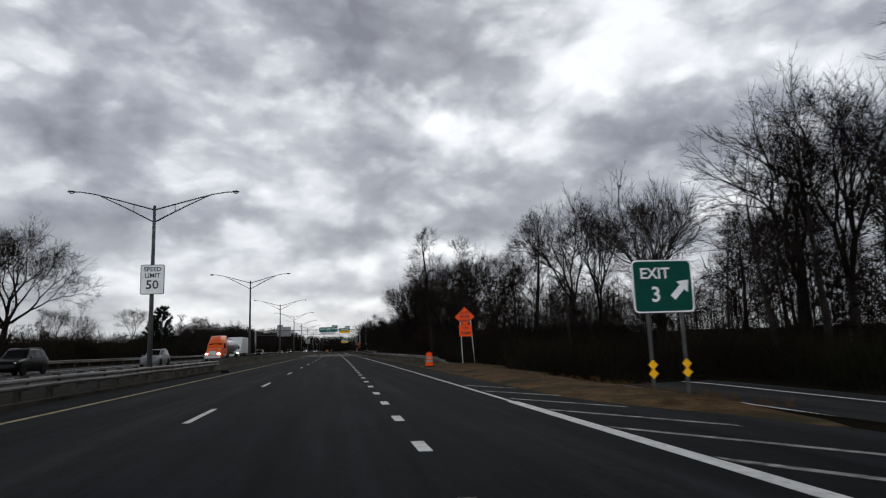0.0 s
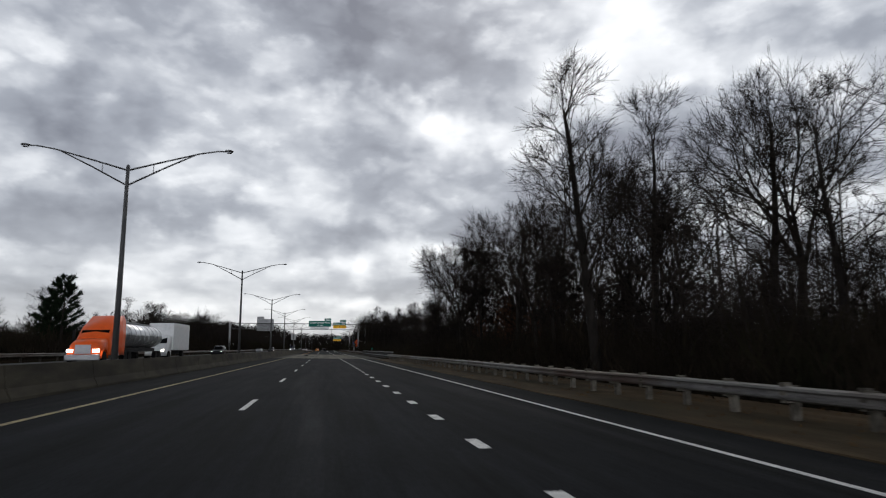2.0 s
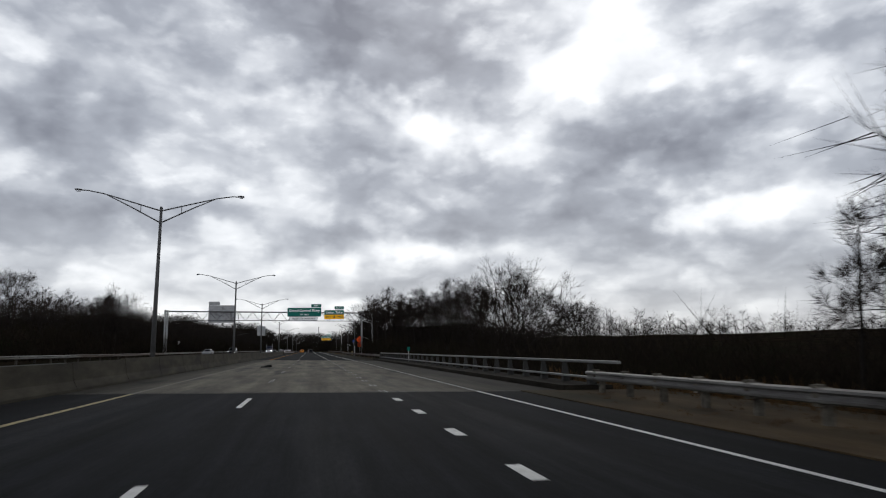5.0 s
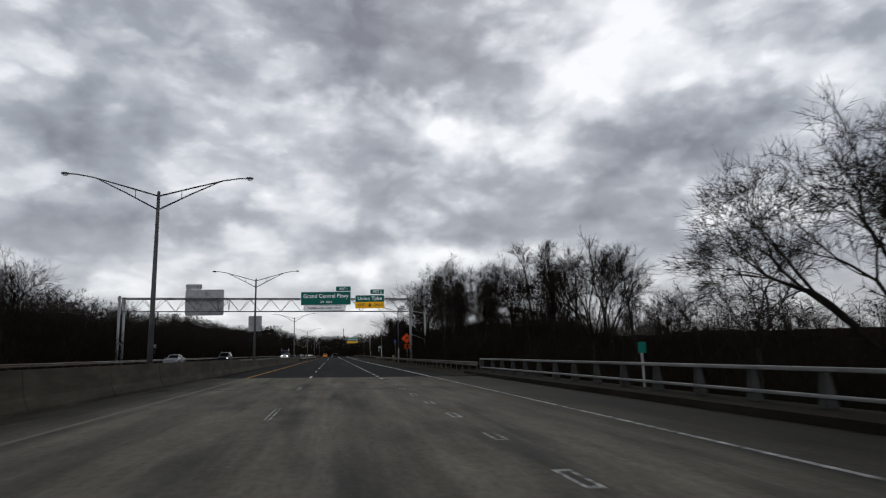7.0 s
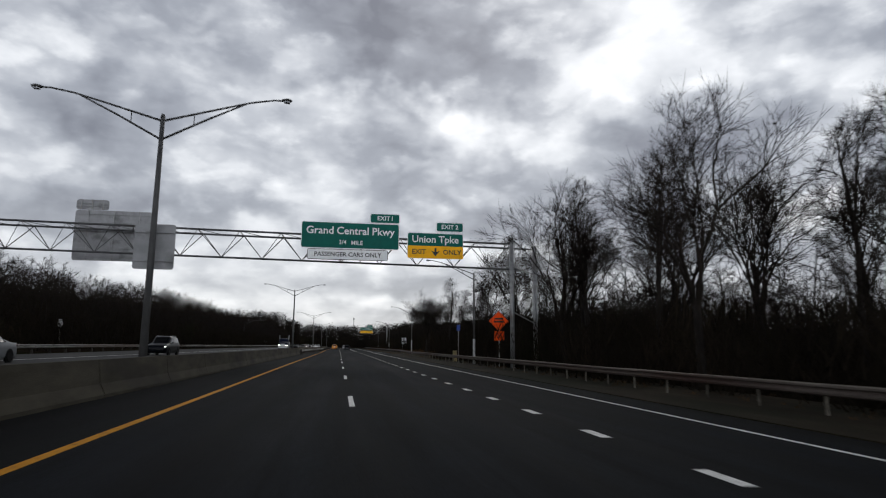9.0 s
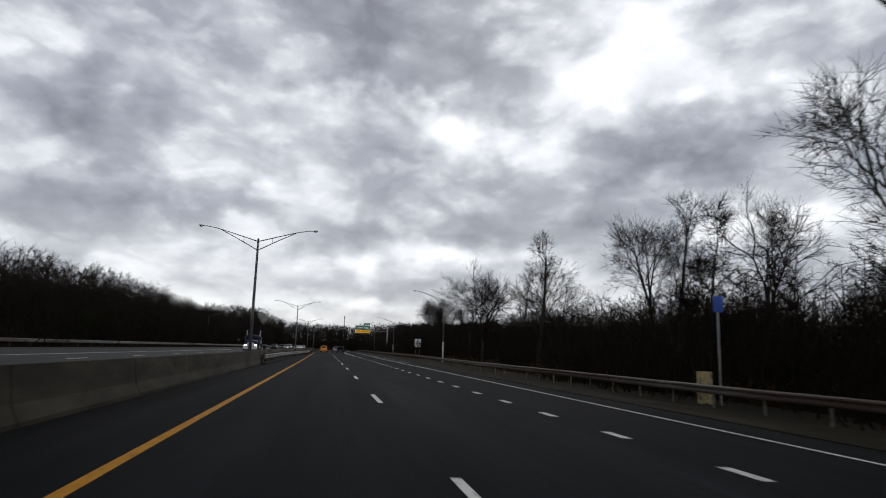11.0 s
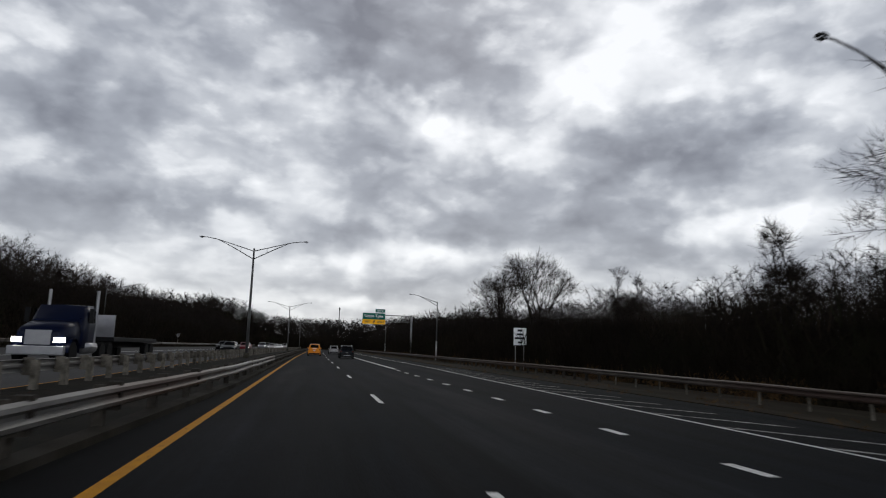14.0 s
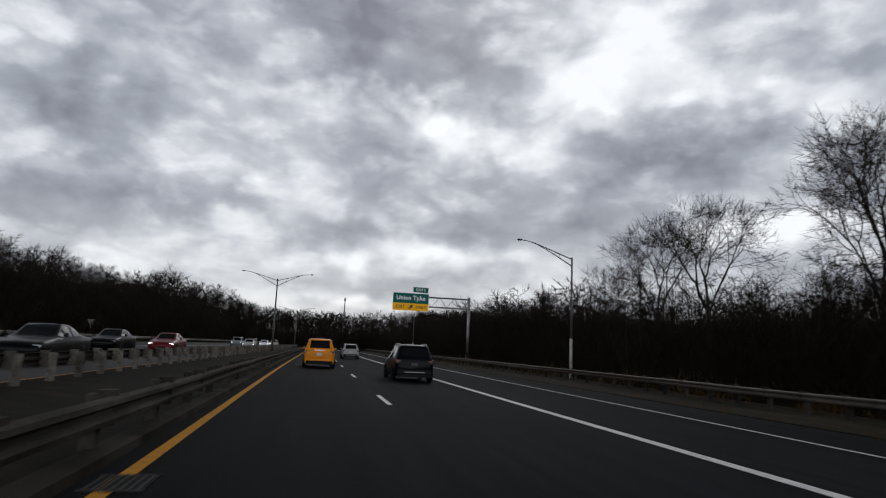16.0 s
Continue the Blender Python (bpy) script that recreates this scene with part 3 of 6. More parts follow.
opposite = tagged(part("opposite_road", strip([(-60, -24.0), (230, -24.0), (330, -28.5), (END, -28.5)], -10.6, -60, END, -0.3, 0.0), M_ASPHALT2), "grey worn asphalt carriageway for oncoming traffic", "road", kind="structure")
tagged(part("median", strip([(-60, -10.6), (END, -10.6)], [(-60, -7.55), (322, -8.1), (345, -7.3), (378, -6.2), (430, -6.05)], -60, END, -0.3, 0.05), M_MEDIAN), "dirty gravel median strip with litter between the guardrails", "median", kind="structure")
tagged(part("shoulder_verge", strip(7.35, [(-60, 11.5), (60, 12.5), (DECK0, 12.5)], 40, DECK0, -0.3, 0.03), M_DIRT), "bare brown dirt verge beside the road edge", "verge", kind="structure")
tagged(part("shoulder_verge", strip([(DECK1, 7.35), (345, 7.4), (375, 10.8), (455, 10.4), (490, 11.0), (END, 11.0)], [(DECK1, 13.5), (330, 13.5), (380, 16), (END, 17.5)], DECK1, END, -0.3, 0.03), M_VERGE), "bare brown dirt verge with dead grass beside the guardrail", "verge", kind="structure")

# exit ramp and its painted gore
def ramp_u(y):
    return 12.3 + 0.06 * max(0.0, y - 19)


def ramp_z(y):
    return bank(12) - 0.3 - 0.09 * max(0, y - 34)


def ramp_band(a, b, thick, lift):
    """A band along the exit ramp, a to b metres from its near edge; the ramp narrows and sinks ahead."""
    rings = []
    for y in steps(-60, 54, 2.0):
        k = 1 - 0.03 * max(0, y - 32)
        x, z = line_x(y) + ramp_u(y), ramp_z(y) + lift
        rings.append([(x + a * k, y, z - thick), (x + a * k, y, z), (x + b * k, y, z), (x + b * k, y, z - thick)])
    return Shape().loft(rings)


ramp_way = tagged(part("exit_ramp", ramp_band(0, 4.9, 0.3, 0.0), M_ASPHALT), "dark asphalt exit ramp sinking away beside the parkway", "ramp", kind="structure")
part("edge_line", ramp_band(0.25, 0.39, 0.02, 0.004), M_WHITE, ramp_way)
part("edge_line", ramp_band(3.5, 3.64, 0.02, 0.004), M_WHITE, ramp_way)
gore_way = Shape().loft([[(line_x(y) + u, y, z) for u, z in ((7.35, bank(7.35) - 0.004), (9.3, bank(9.3) - 0.01), (11.0, bank(11) - 0.14), (12.32, ramp_z(y) - 0.004), (12.32, ramp_z(y) - 0.4), (7.35, bank(7.35) - 0.3))] for y in steps(-60, 41, 2.0)])
tagged(part("gore_pavement", gore_way, M_ASPHALT), "asphalt gore between parkway and ramp", "pavement", kind="structure")


def island_ring(y):
    """A cross section of the bank of turf; it rises out of the pavement at its nose."""
    k = min(1.0, (y - 17) / 6)
    near = max(7.5, 9.2 - 0.2 * (y - 17))
    edge = ramp_u(y) + 0.1 + (2.0 if y > 50 else 0)
    w = edge - near
    rows = [(near, bank(near) - 0.03), (near + 0.25, bank(near) + 0.03 * k), (near + w * 0.3, bank(near + w * 0.3) + 0.16 * k + 0.05 * rough(near, y, 0.3)), (near + w * 0.6, bank(11) - 0.06 + 0.16 * k + 0.06 * rough(near, y, 0.4)),
            (edge - 0.7, ramp_z(y) + 0.08 * k), (edge, ramp_z(y) - 0.06)]
    return [(line_x(y) + u, y, z - 0.12 * (1 - k)) for u, z in rows]


tagged(part("grass_island", Shape().loft([island_ring(y) for y in steps(17, 62, 1.0)], close=False), M_ISLAND, smooth=True), "worn dirt and dead russet grass bank between parkway and exit ramp", "grass", kind="structure")

# painted lines
YELLOW, LANE, DOTTED, EDGE = -5.47, -1.70, 2.49, 5.81
EDGE_OUT = [(345, EDGE), (372, 5.9), (396, 6.45), (410, 7.0), (430, 7.25), (END, 7.4)]
for host, y0, y1 in ((road, -60, DECK0), (deck, DECK0, DECK1), (road, DECK1, END)):
    part("yellow_line", strip(YELLOW - 0.075, YELLOW + 0.075, y0, y1, -0.02, 0.004), M_FADED if host is deck else M_CREAM if y0 < 0 else M_YELLOW, host, "worn yellow left edge line")
    part("edge_line", strip([(a, b - 0.06) for a, b in EDGE_OUT], [(a, b + 0.06) for a, b in EDGE_OUT], max(y0, 24), y1, -0.02, 0.004), M_WORN if host is deck else M_WHITE, host, "thin white right edge line")
part("edge_line", strip(EDGE - 0.14, EDGE + 0.14, -60, 24, -0.02, 0.005), M_WHITE, road, "broad white gore line")
part("edge_line", strip(DOTTED + 0.05, DOTTED + 0.32, 404.6, END, -0.02, 0.005), M_WHITE, road, "broad solid white lane line")
long_dash = Shape().box(-0.065, 0.065, 0, 3.05, -0.02, 0.004).mesh("lane_dash")
short_dash = Shape().box(-0.1, 0.1, 0, 0.95, -0.02, 0.004).mesh("dotted_dash")


def rim(w, ln, t, name):
    """A dash worn through in its middle, so that only its outline is left."""
    s = Shape()
    for a, b, c, d in ((-w, w, 0, t), (-w, w, ln - t, ln), (-w, -w + t, t, ln - t), (w - t, w, t, ln - t)):
        s.box(a, b, c, d, -0.02, 0.004)
    return s.mesh(name)


worn_long, worn_short = rim(0.075, 3.0, 0.045, "lane_dash"), rim(0.12, 1.05, 0.06, "dotted_dash")
for me in (long_dash, short_dash):
    me.materials.append(M_WHITE)
for me in (worn_long, worn_short):
    me.materials.append(M_WORN)


def dash(me, u, y):
    if DECK0 < y < DECK1 - 3:
        ob = new(me.name, worn_long if me is long_dash else worn_short)
    else:
        ob = new(me.name, me)
    ob.matrix_basis = pose(*at(u, y), 0, 0, 0)
    ob.rotation_euler.y = -math.atan(FALL)
    ob.parent = deck if DECK0 < y < DECK1 - 3 else road


y = 21.15 - 12.67 * 6
while y < END - 20:
    dash(long_dash, LANE, y)
    y += 12.67 if y < 122 else 12.08 if y < 165 else 11.4 if y < 200 else 13.2 if y < 225 else 12.45 if y < 265 else 12.98 if y < 315 else 12.7 if y < 325 else 13.5
y = 16.6 - 3.783 * 18
while y < 402:
    dash(short_dash, DOTTED, y)
    y += 3.783 if y < 114.5 else 3.71 if y < 170 else 3.81 if y < 223.5 else 3.778 if y < 261.5 else 3.883 if y < 319.5 else 4.05
y = -50.0
while y < END - 20:
    for u in (-17.3, -13.9):
        ob = new("lane_dash", long_dash)
        ob.matrix_basis = pose(*at(u, y), 0, 0, 0)
        ob.rotation_euler.y = -math.atan(FALL)
        ob.parent = opposite
    y += 12.19
part("edge_line", strip(-21.0, -20.86, -60, END, -0.02, 0.004), M_WHITE, opposite)
part("yellow_line", strip(-10.9, -10.76, -60, END, -0.02, 0.004), M_YELLOW, opposite)


def chevron(y, u0, u1, lean):
    """One painted diagonal of a gore."""
    s = Shape()
    w = 0.34
    s.add([at(u0, y + lean, 0.004), at(u1, y, 0.004), at(u1, y + w, 0.004), at(u0, y + lean + w, 0.004)], [(0, 1, 2, 3)])
    part("gore_stripe", s, M_WORN, road, "worn white diagonal gore stripe")


for i in range(-9, 6):
    y = 14.9 + i * 3.3
    reach = min(9.2, 8.3 + (20.8 - y) * (0.19 if y < 20.8 else 0.085))
    chevron(y - 1.65 * (reach - EDGE - 0.2), EDGE + 0.2, reach, 1.65 * (reach - EDGE - 0.2))
for i in range(20):
    y = 354.4 + i * 3.2
    u = between(EDGE_OUT, y) + 0.12
    reach = min(2.3, 0.5 + (y - 352) * 0.14)
    chevron(y - 1.2 * reach, u, u + reach, 1.2 * reach)

# ---- concrete median barrier and kerbs ----
jersey = [(-0.62, 0.0), (-0.62, 0.08), (-0.42, 0.33), (-0.34, 0.9), (-0.14, 0.9), (-0.06, 0.33), (0.06, 0.08), (0.06, 0.0)]
wall = thing("concrete_barrier", "long weathered concrete median barrier with stained faces", "barrier", (0, 0, 0))
y, i = 56.0, 0
while y < 320:
    h = between([(56, 1.0), (150, 1.03), (165, 1.17), (222, 1.17), (235, 1.0), (330, 1.0)], y)
    part("barrier_segment", sweep([(a - 0.12, b * h) for a, b in jersey], -7.5, y, min(y + 6.06, 322.5), 3.1), M_CONCRETE, wall)
    y += 6.1
tagged(part("kerb", strip([(322, -7.55), (345, -7.35), (378, -6.22), (430, -6.07), (END, -6.07)], [(322, -7.2), (345, -7.0), (378, -5.9), (430, -5.76), (END, -5.76)], 322, END, -0.2, 0.11, 4), M_CURB), "low stained concrete kerb along the median", "kerb", kind="structure")
tagged(part("bridge_kerb", strip(9.0, 10.9, DECK0, DECK1 + 5, -0.6, 0.2, 4), M_WALK), "concrete safety walk with a step on the bridge", "kerb", kind="structure")
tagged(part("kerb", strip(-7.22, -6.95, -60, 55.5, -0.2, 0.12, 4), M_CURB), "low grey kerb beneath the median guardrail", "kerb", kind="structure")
grate = thing("drain_grate", "rusty iron storm drain grate beside the kerb", "drain", at(-5.42, 418.15, 0.0))
for k in range(7):
    part("grate_bar", Shape().box(-0.245 + k * 0.075, -0.215 + k * 0.075, -0.3, 0.3, -0.05, 0.012), M_TRIM, grate)
# black plate stands for the shade below the bars and covers the yellow line
part("pit", Shape().box(-0.27, 0.27, -0.34, 0.34, -0.06, 0.007), M_TYRE, grate, "black plate standing in for the shaded drain opening")
for q in (-0.36, 0.3):
    part("frame_bar", Shape().box(-0.28, 0.28, q, q + 0.06, -0.05, 0.014), M_TRIM, grate)


# ---- guardrails ----
WBEAM = [(0.0, 0.0), (0.07, 0.035), (0.08, 0.085), (0.01, 0.135), (0.01, 0.175), (0.08, 0.225), (0.07, 0.275), (0.0, 0.31), (-0.012, 0.3), (0.055, 0.268), (0.064, 0.228), (-0.006, 0.18), (-0.006, 0.13), (0.064, 0.082), (0.055, 0.042), (-0.012, 0.01)]
post_mesh = Shape().box(-0.08, 0.08, -0.09, 0.09, -0.6, 0.72, inset=0.008).mesh("post")
block_mesh = Shape().box(-0.1, 0.1, -0.08, 0.08, 0.36, 0.775, inset=0.006).mesh("spacer_block")
pale_post, pale_block = post_mesh.copy(), block_mesh.copy()
slim_post = Shape().box(-0.03, 0.03, -0.037, -0.031, -0.6, 0.7).box(-0.03, 0.03, 0.031, 0.037, -0.6, 0.7).box(-0.003, 0.003, -0.031, 0.031, -0.6, 0.7).mesh("post")
slim_post.materials.append(M_POSTPALE)
for me in (post_mesh, block_mesh):
    me.materials.append(M_POST)
for me in (pale_post, pale_block):
    me.materials.append(M_POSTPALE)


def guardrail(label, u, y0, y1, face, top=0.72, turndown=0.0, step=1.905, group="guardrails along the parkway", skin=None, pale=False, slim_to=0.0):
    """W-beam rail on timber posts, or on slim steel ones as far as slim_to; face is -1 where the beam looks to the left of the line and 1 to the right."""
    rail = thing("guardrail", label, "guardrail", (0, 0, 0), group=group)
    skin = skin or M_RAIL
    beam = [(a * face + face * 0.13, b + top - 0.31) for a, b in WBEAM]
    if face < 0:
        beam = beam[::-1]
    y = y0
    while y < y1 - 0.5:
        e = min(y + 7.62, y1)
        s = Shape()
        rings = []
        for yy in steps(y, e, 1.9):
            uu = u if isinstance(u, (int, float)) else between(u, yy)
            drop = 0.0
            if turndown and yy < y0 + turndown:
                drop = top * (1 - (yy - y0) / turndown) ** 1.3
            x, _, z = at(uu, yy)
            wob = 0.025 * rough(uu, yy, 0.21)
            rings.append([(x + a + wob, yy, z + b - drop + wob) for a, b in beam])
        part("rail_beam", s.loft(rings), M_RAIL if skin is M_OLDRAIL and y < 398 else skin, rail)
        y = e
    y = y0 + (turndown * 0.5 if turndown else 0.6)
    while y < y1:
        uu = u if isinstance(u, (int, float)) else between(u, y)
        drop = top * (1 - (y - y0) / turndown) ** 1.3 if turndown and y < y0 + turndown else 0
        if slim_to and y < slim_to:
            kinds = (("post", slim_post, 0.08 * face),)
        else:
            kinds = (("post", pale_post if pale else post_mesh, -0.1 * face), ("spacer_block", pale_block if pale else block_mesh, 0.06 * face))
        for kind, me, du in kinds:
            ob = new(kind, me)
            x, _, z = at(uu + du, y)
            ob.matrix_basis = pose(x, y, z + top - 0.72 - drop, random.uniform(-2, 2), random.uniform(-2, 2), random.uniform(-3, 3))
            ob.parent = rail
        y += 2.6 if slim_to and y < slim_to else step
    return rail


guardrail("weathered steel guardrail on timber posts beside the median", -7.25, -50, 54.5, 1, 0.75)
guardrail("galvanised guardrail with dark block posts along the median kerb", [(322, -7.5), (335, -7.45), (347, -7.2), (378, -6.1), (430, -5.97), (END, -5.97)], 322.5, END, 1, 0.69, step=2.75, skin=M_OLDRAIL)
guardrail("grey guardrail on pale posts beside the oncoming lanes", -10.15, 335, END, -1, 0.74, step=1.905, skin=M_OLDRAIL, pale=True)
guardrail("rusty guardrail on wooden posts with a turned-down end", [(60, 11.0), (66, 9.9), (76, 9.5), (DECK0, 9.6)], 60, DECK0 - 1, -1, 0.76, turndown=5.5, pale=True)
guardrail("rusty brown guardrail on wooden posts before the woods", [(DECK1, 10.2), (330, 10.2), (345, 11.0), (365, 12.4), (392, 14.0), (440, 14.1), (END, 14.1)], DECK1 + 5, END, -1, 0.84, skin=M_RUST, slim_to=392)
guardrail("low far guardrail beyond the oncoming lanes", [(-60, -25.5), (230, -25.5), (330, -30), (END, -30)], -40, END, 1, 0.72, step=3.81)


def bridge_rail():
    r = thing("bridge_railing", "painted steel two-rail bridge railing on tapered posts", "railing", (0, 0, 0))
    y = DECK0 + 0.5
    while y < DECK1 + 4:
        x, _, z = at(10.2, y)
        s = Shape()
        s.add([(x - 0.05, y - 0.13, z + 0.2), (x + 0.28, y - 0.13, z + 0.2), (x + 0.28, y + 0.13, z + 0.2), (x - 0.05, y + 0.13, z + 0.2),
               (x + 0.02, y - 0.08, z + 1.0), (x + 0.16, y - 0.08, z + 1.0), (x + 0.16, y + 0.08, z + 1.0), (x + 0.02, y + 0.08, z + 1.0)],
              [(3, 2, 1, 0), (4, 5, 6, 7), (0, 1, 5, 4), (1, 2, 6, 5), (2, 3, 7, 6), (3, 0, 4, 7)])
        bevel(part("railing_post", s, M_POSTGREY, r, "dull grey post"), 0.02)
        y += 2.44
    for z0, z1 in ((0.43, 0.51), (1.0, 1.1)):
        y = DECK0 - 2
        while y < DECK1 + 4:
            e = min(y + 9.76, DECK1 + 4.6)
            bevel(part("rail", sweep([(-0.09, z0), (0.05, z0), (0.05, z1), (-0.09, z1)], 10.2, y, e, 5), M_RAILING, r), 0.02)
            y = e + 0.02
    end = Shape()
    x, y, z = at(10.25, DECK1 + 4.7)
    end.box(x - 0.12, x + 0.15, y - 0.2, y + 0.2, z + 0.1, z + 1.12)
    bevel(part("end_post", end, M_POSTGREY, r), 0.04)


bridge_rail()


# ---- street lamps ----
def lamp_arm(side, reach, z_low, z_high, z_tip, parent, sway=0.0):
    """An upswept arm with a lower strut, tie rods and a cobra-head lantern; side is -1 or 1."""
    s = Shape()
    top = [(0, 0, z_high), (side * reach * 0.35, 0, z_high + (z_tip - z_high) * 0.45), (side * reach * 0.68, 0, z_high + (z_tip - z_high) * 0.86),
           (side * reach * 0.86, 0, z_tip), (side * reach * 0.93, 0, z_tip)]
    low = [(0, 0, z_low), (side * reach * 0.35, 0, z_low + (z_tip - z_low) * 0.5), (side * reach * 0.64, 0, z_high + (z_tip - z_high) * 0.8)]
    arm = part("arm", s.tube(top, [0.045, 0.04, 0.036, 0.034, 0.034], 6), M_POLE, parent, smooth=True)
    part("strut", Shape().tube(low, [0.045, 0.04, 0.03], 6), M_POLE, arm, smooth=True)
    part("tie", Shape().tube([(side * reach * 0.24, 0, z_low + (z_tip - z_low) * 0.34), (side * reach * 0.24, 0, z_high + (z_tip - z_high) * 0.32)], 0.018, 5), M_POLE, arm)
    h = Shape()
    rings = []
    for d, w, t in ((0.0, 0.07, 0.06), (0.12, 0.12, 0.09), (0.4, 0.17, 0.12), (0.66, 0.13, 0.09), (0.76, 0.03, 0.03)):
        x = side * (reach * 0.92 + d * reach * 0.11)
        rings.append([(x, w * math.cos(k * math.pi / 4), z_tip + 0.02 + t * 0.6 * math.sin(k * math.pi / 4)) for k in range(8)])
    lantern = part("lantern", h.loft(rings), M_POLE, arm, smooth=True)
    part("lens", Shape().box(side * reach * 0.94, side * reach * 0.985, -0.1, 0.1, z_tip - 0.075, z_tip - 0.03, inset=0.01), M_CLEAR, lantern, "frosted lamp lens")


def double_lamp():
    t = thing("street_lamp", "tall grey twin-arm highway lamp standing in the median", "street lamp", group="twin lamps in the median")
    part("pole", Shape().tube([(0, 0, 0.2), (0, 0, 5), (0, 0, 10.05)], [0.15, 0.115, 0.08], 10), M_POLE, t, smooth=True)
    bevel(part("base", Shape().box(-0.28, 0.28, -0.28, 0.28, -0.4, 0.55, inset=0.05), M_CONCRETE, t, "concrete lamp footing"), 0.03)
    part("cap", Shape().tube([(0, 0, 10.0), (0, 0, 10.12)], [0.1, 0.06], 8), M_POLE, t)
    for side in (-1, 1):
        lamp_arm(side, 4.85, 9.1, 9.85, 10.95, t)
    return t


lamp = double_lamp()
LAMPS = [(-9.44, 46.4), (-9.4, 88.0), (-9.25, 129.7), (-9.2, 170.6), (-9.6, 213.8), (-9.1, 253.2), (-9.3, 330.7), (-9.35, 416.2), (-9.6, 501.5), (-9.5, 588)]
for n, (u, y) in enumerate(LAMPS):
    x, _, z = at(u, y)
    m = pose(x, y, z - 0.05, 0, random.uniform(-0.4, 0.4), random.uniform(-3, 3))
    if n:
        copy_thing(lamp, m)
    else:
        lamp.matrix_basis = m


def single_lamp():
    t = thing("street_lamp", "grey single-arm lamp with a pale painted lower shaft behind the guardrail", "street lamp", group="single-arm roadside lamps")
    part("pole", Shape().tube([(0, 0, 2.6), (0, 0, 6), (0, 0, 9.1)], [0.105, 0.09, 0.07], 10), M_POLE, t, smooth=True)
    part("lower_shaft", Shape().tube([(0, 0, -0.6), (0, 0, 2.6)], [0.125, 0.112], 10), M_POLEBASE, t, "pale painted lower shaft", smooth=True)
    lamp_arm(-1, 4.9, 8.4, 8.95, 10.1, t)
    return t


one = single_lamp()
for n, (u, y, h) in enumerate([(10.96, 288.5, 0.0), (14.3, 371.2, 0.62), (16.15, 458.3, 0.65), (17.0, 548, 0.6)]):
    m = pose(*at(u, y, h - 0.15), 0, 0, 8)
    if n:
        copy_thing(one, m)
    else:
        one.matrix_basis = m
for u, y, r in ((-35.8, 462.5, 186),):
    x, _, _ = at(u, y)
    copy_thing(one, pose(x, y, 0.3, 0, 0, r))
copy_thing(one, pose(line_x(88) + 35.3, 88, -3.8, 0, 0, 4))


# ---- signs ----
def plate(name, w, h, material, parent, x=0.0, z=0.0, y=0.0, radius=0.12, depth=0.03, label=""):
    """A flat panel with rounded corners, facing -y."""
    r = min(radius, w / 2.01, h / 2.01)
    ring = []
    for cx, cz, a0 in ((w / 2 - r, h / 2 - r, 0), (-w / 2 + r, h / 2 - r, 90), (-w / 2 + r, -h / 2 + r, 180), (w / 2 - r, -h / 2 + r, 270)):
        for k in range(4):
            a = radians(a0 + k * 30)
            ring.append((x + cx + r * math.cos(a), z + cz + r * math.sin(a)))
    s = Shape().loft([[(a, y, b) for a, b in ring], [(a, y + depth, b) for a, b in ring]])
    return part(name, s, material, parent, label)


def bordered(name, w, h, back, line, parent, x, z, y=0.0, border=0.05, radius=0.14, label=""):
    """A panel with a border line: a rim plate with a slightly proud face."""
    rim = plate(name, w, h, line, parent, x, z, y, radius, 0.03, label)
    plate("face", w - 2 * border, h - 2 * border, back, rim, x, z, y - 0.006, max(0.02, radius - border), 0.02)
    return rim


def diamond(name, half, material, parent, x, z, y=0.0, label=""):
    ring = [(x + half, z), (x, z + half), (x - half, z), (x, z - half)]
    return part(name, Shape().loft([[(a, y, b) for a, b in ring], [(a, y + 0.02, b) for a, b in ring]]), material, parent, label)


def bars(parent, rows, material, y, name="text_bar"):
    """Illegible lettering as plain bars: rows of centre x, z, width, height."""
    for x, z, w, h in rows:
        part(name, Shape().box(x - w / 2, x + w / 2, y - 0.004, y, z - h / 2, z + h / 2), material, parent)


def post(parent, x, z0, z1, w=0.08, material=None, y=0.06, name="post", label=""):
    return part(name, Shape().box(x - w / 2, x + w / 2, y, y + w * 0.8, z0, z1), material or M_STEEL, parent, label)


def exit_sign():
    t = thing("exit_sign", "green exit sign with white letters on two steel posts", "road sign", at(12.14, 27.1, 0.0), -2)
    base = -t.location.z
    face = bordered("panel", 2.15, 1.78, M_GREENSHADE, M_SIGNWHITE, t, 0, 3.1 + base, 0, 0.045, 0.18)
    words("lettering", "EXIT", 0.52, M_SIGNWHITE, t, pose(-0.27, -0.012, 3.52 + base))
    words("lettering", "3", 0.72, M_SIGNWHITE, t, pose(-0.28, -0.012, 2.8 + base))
    a = Shape()
    m = Matrix.Translation((0.62, -0.012, 3.0 + base)) @ Matrix.Rotation(radians(45), 4, "Y")
    pts = [(-0.11, -0.42), (0.11, -0.42), (0.11, 0.08), (0.27, 0.08), (0, 0.42), (-0.27, 0.08), (-0.11, 0.08)]
    front = [m @ Vector((p, 0, q)) for p, q in pts]
    back = [m @ Vector((p, 0.006, q)) for p, q in pts]
    part("arrow", a.loft([front, back]), M_SIGNWHITE, t)
    for x in (-0.58, 0.62):
        post(t, x, -0.9, 3.9 + base, 0.1, M_POLE)
        mk = diamond("marker", 0.17, M_SIGNYELLOW, t, x, 0.5 + base, 0.03, "yellow diamond marker")
        diamond("marker", 0.17, M_SIGNYELLOW, t, x, 0.21 + base, 0.03, "yellow diamond marker")


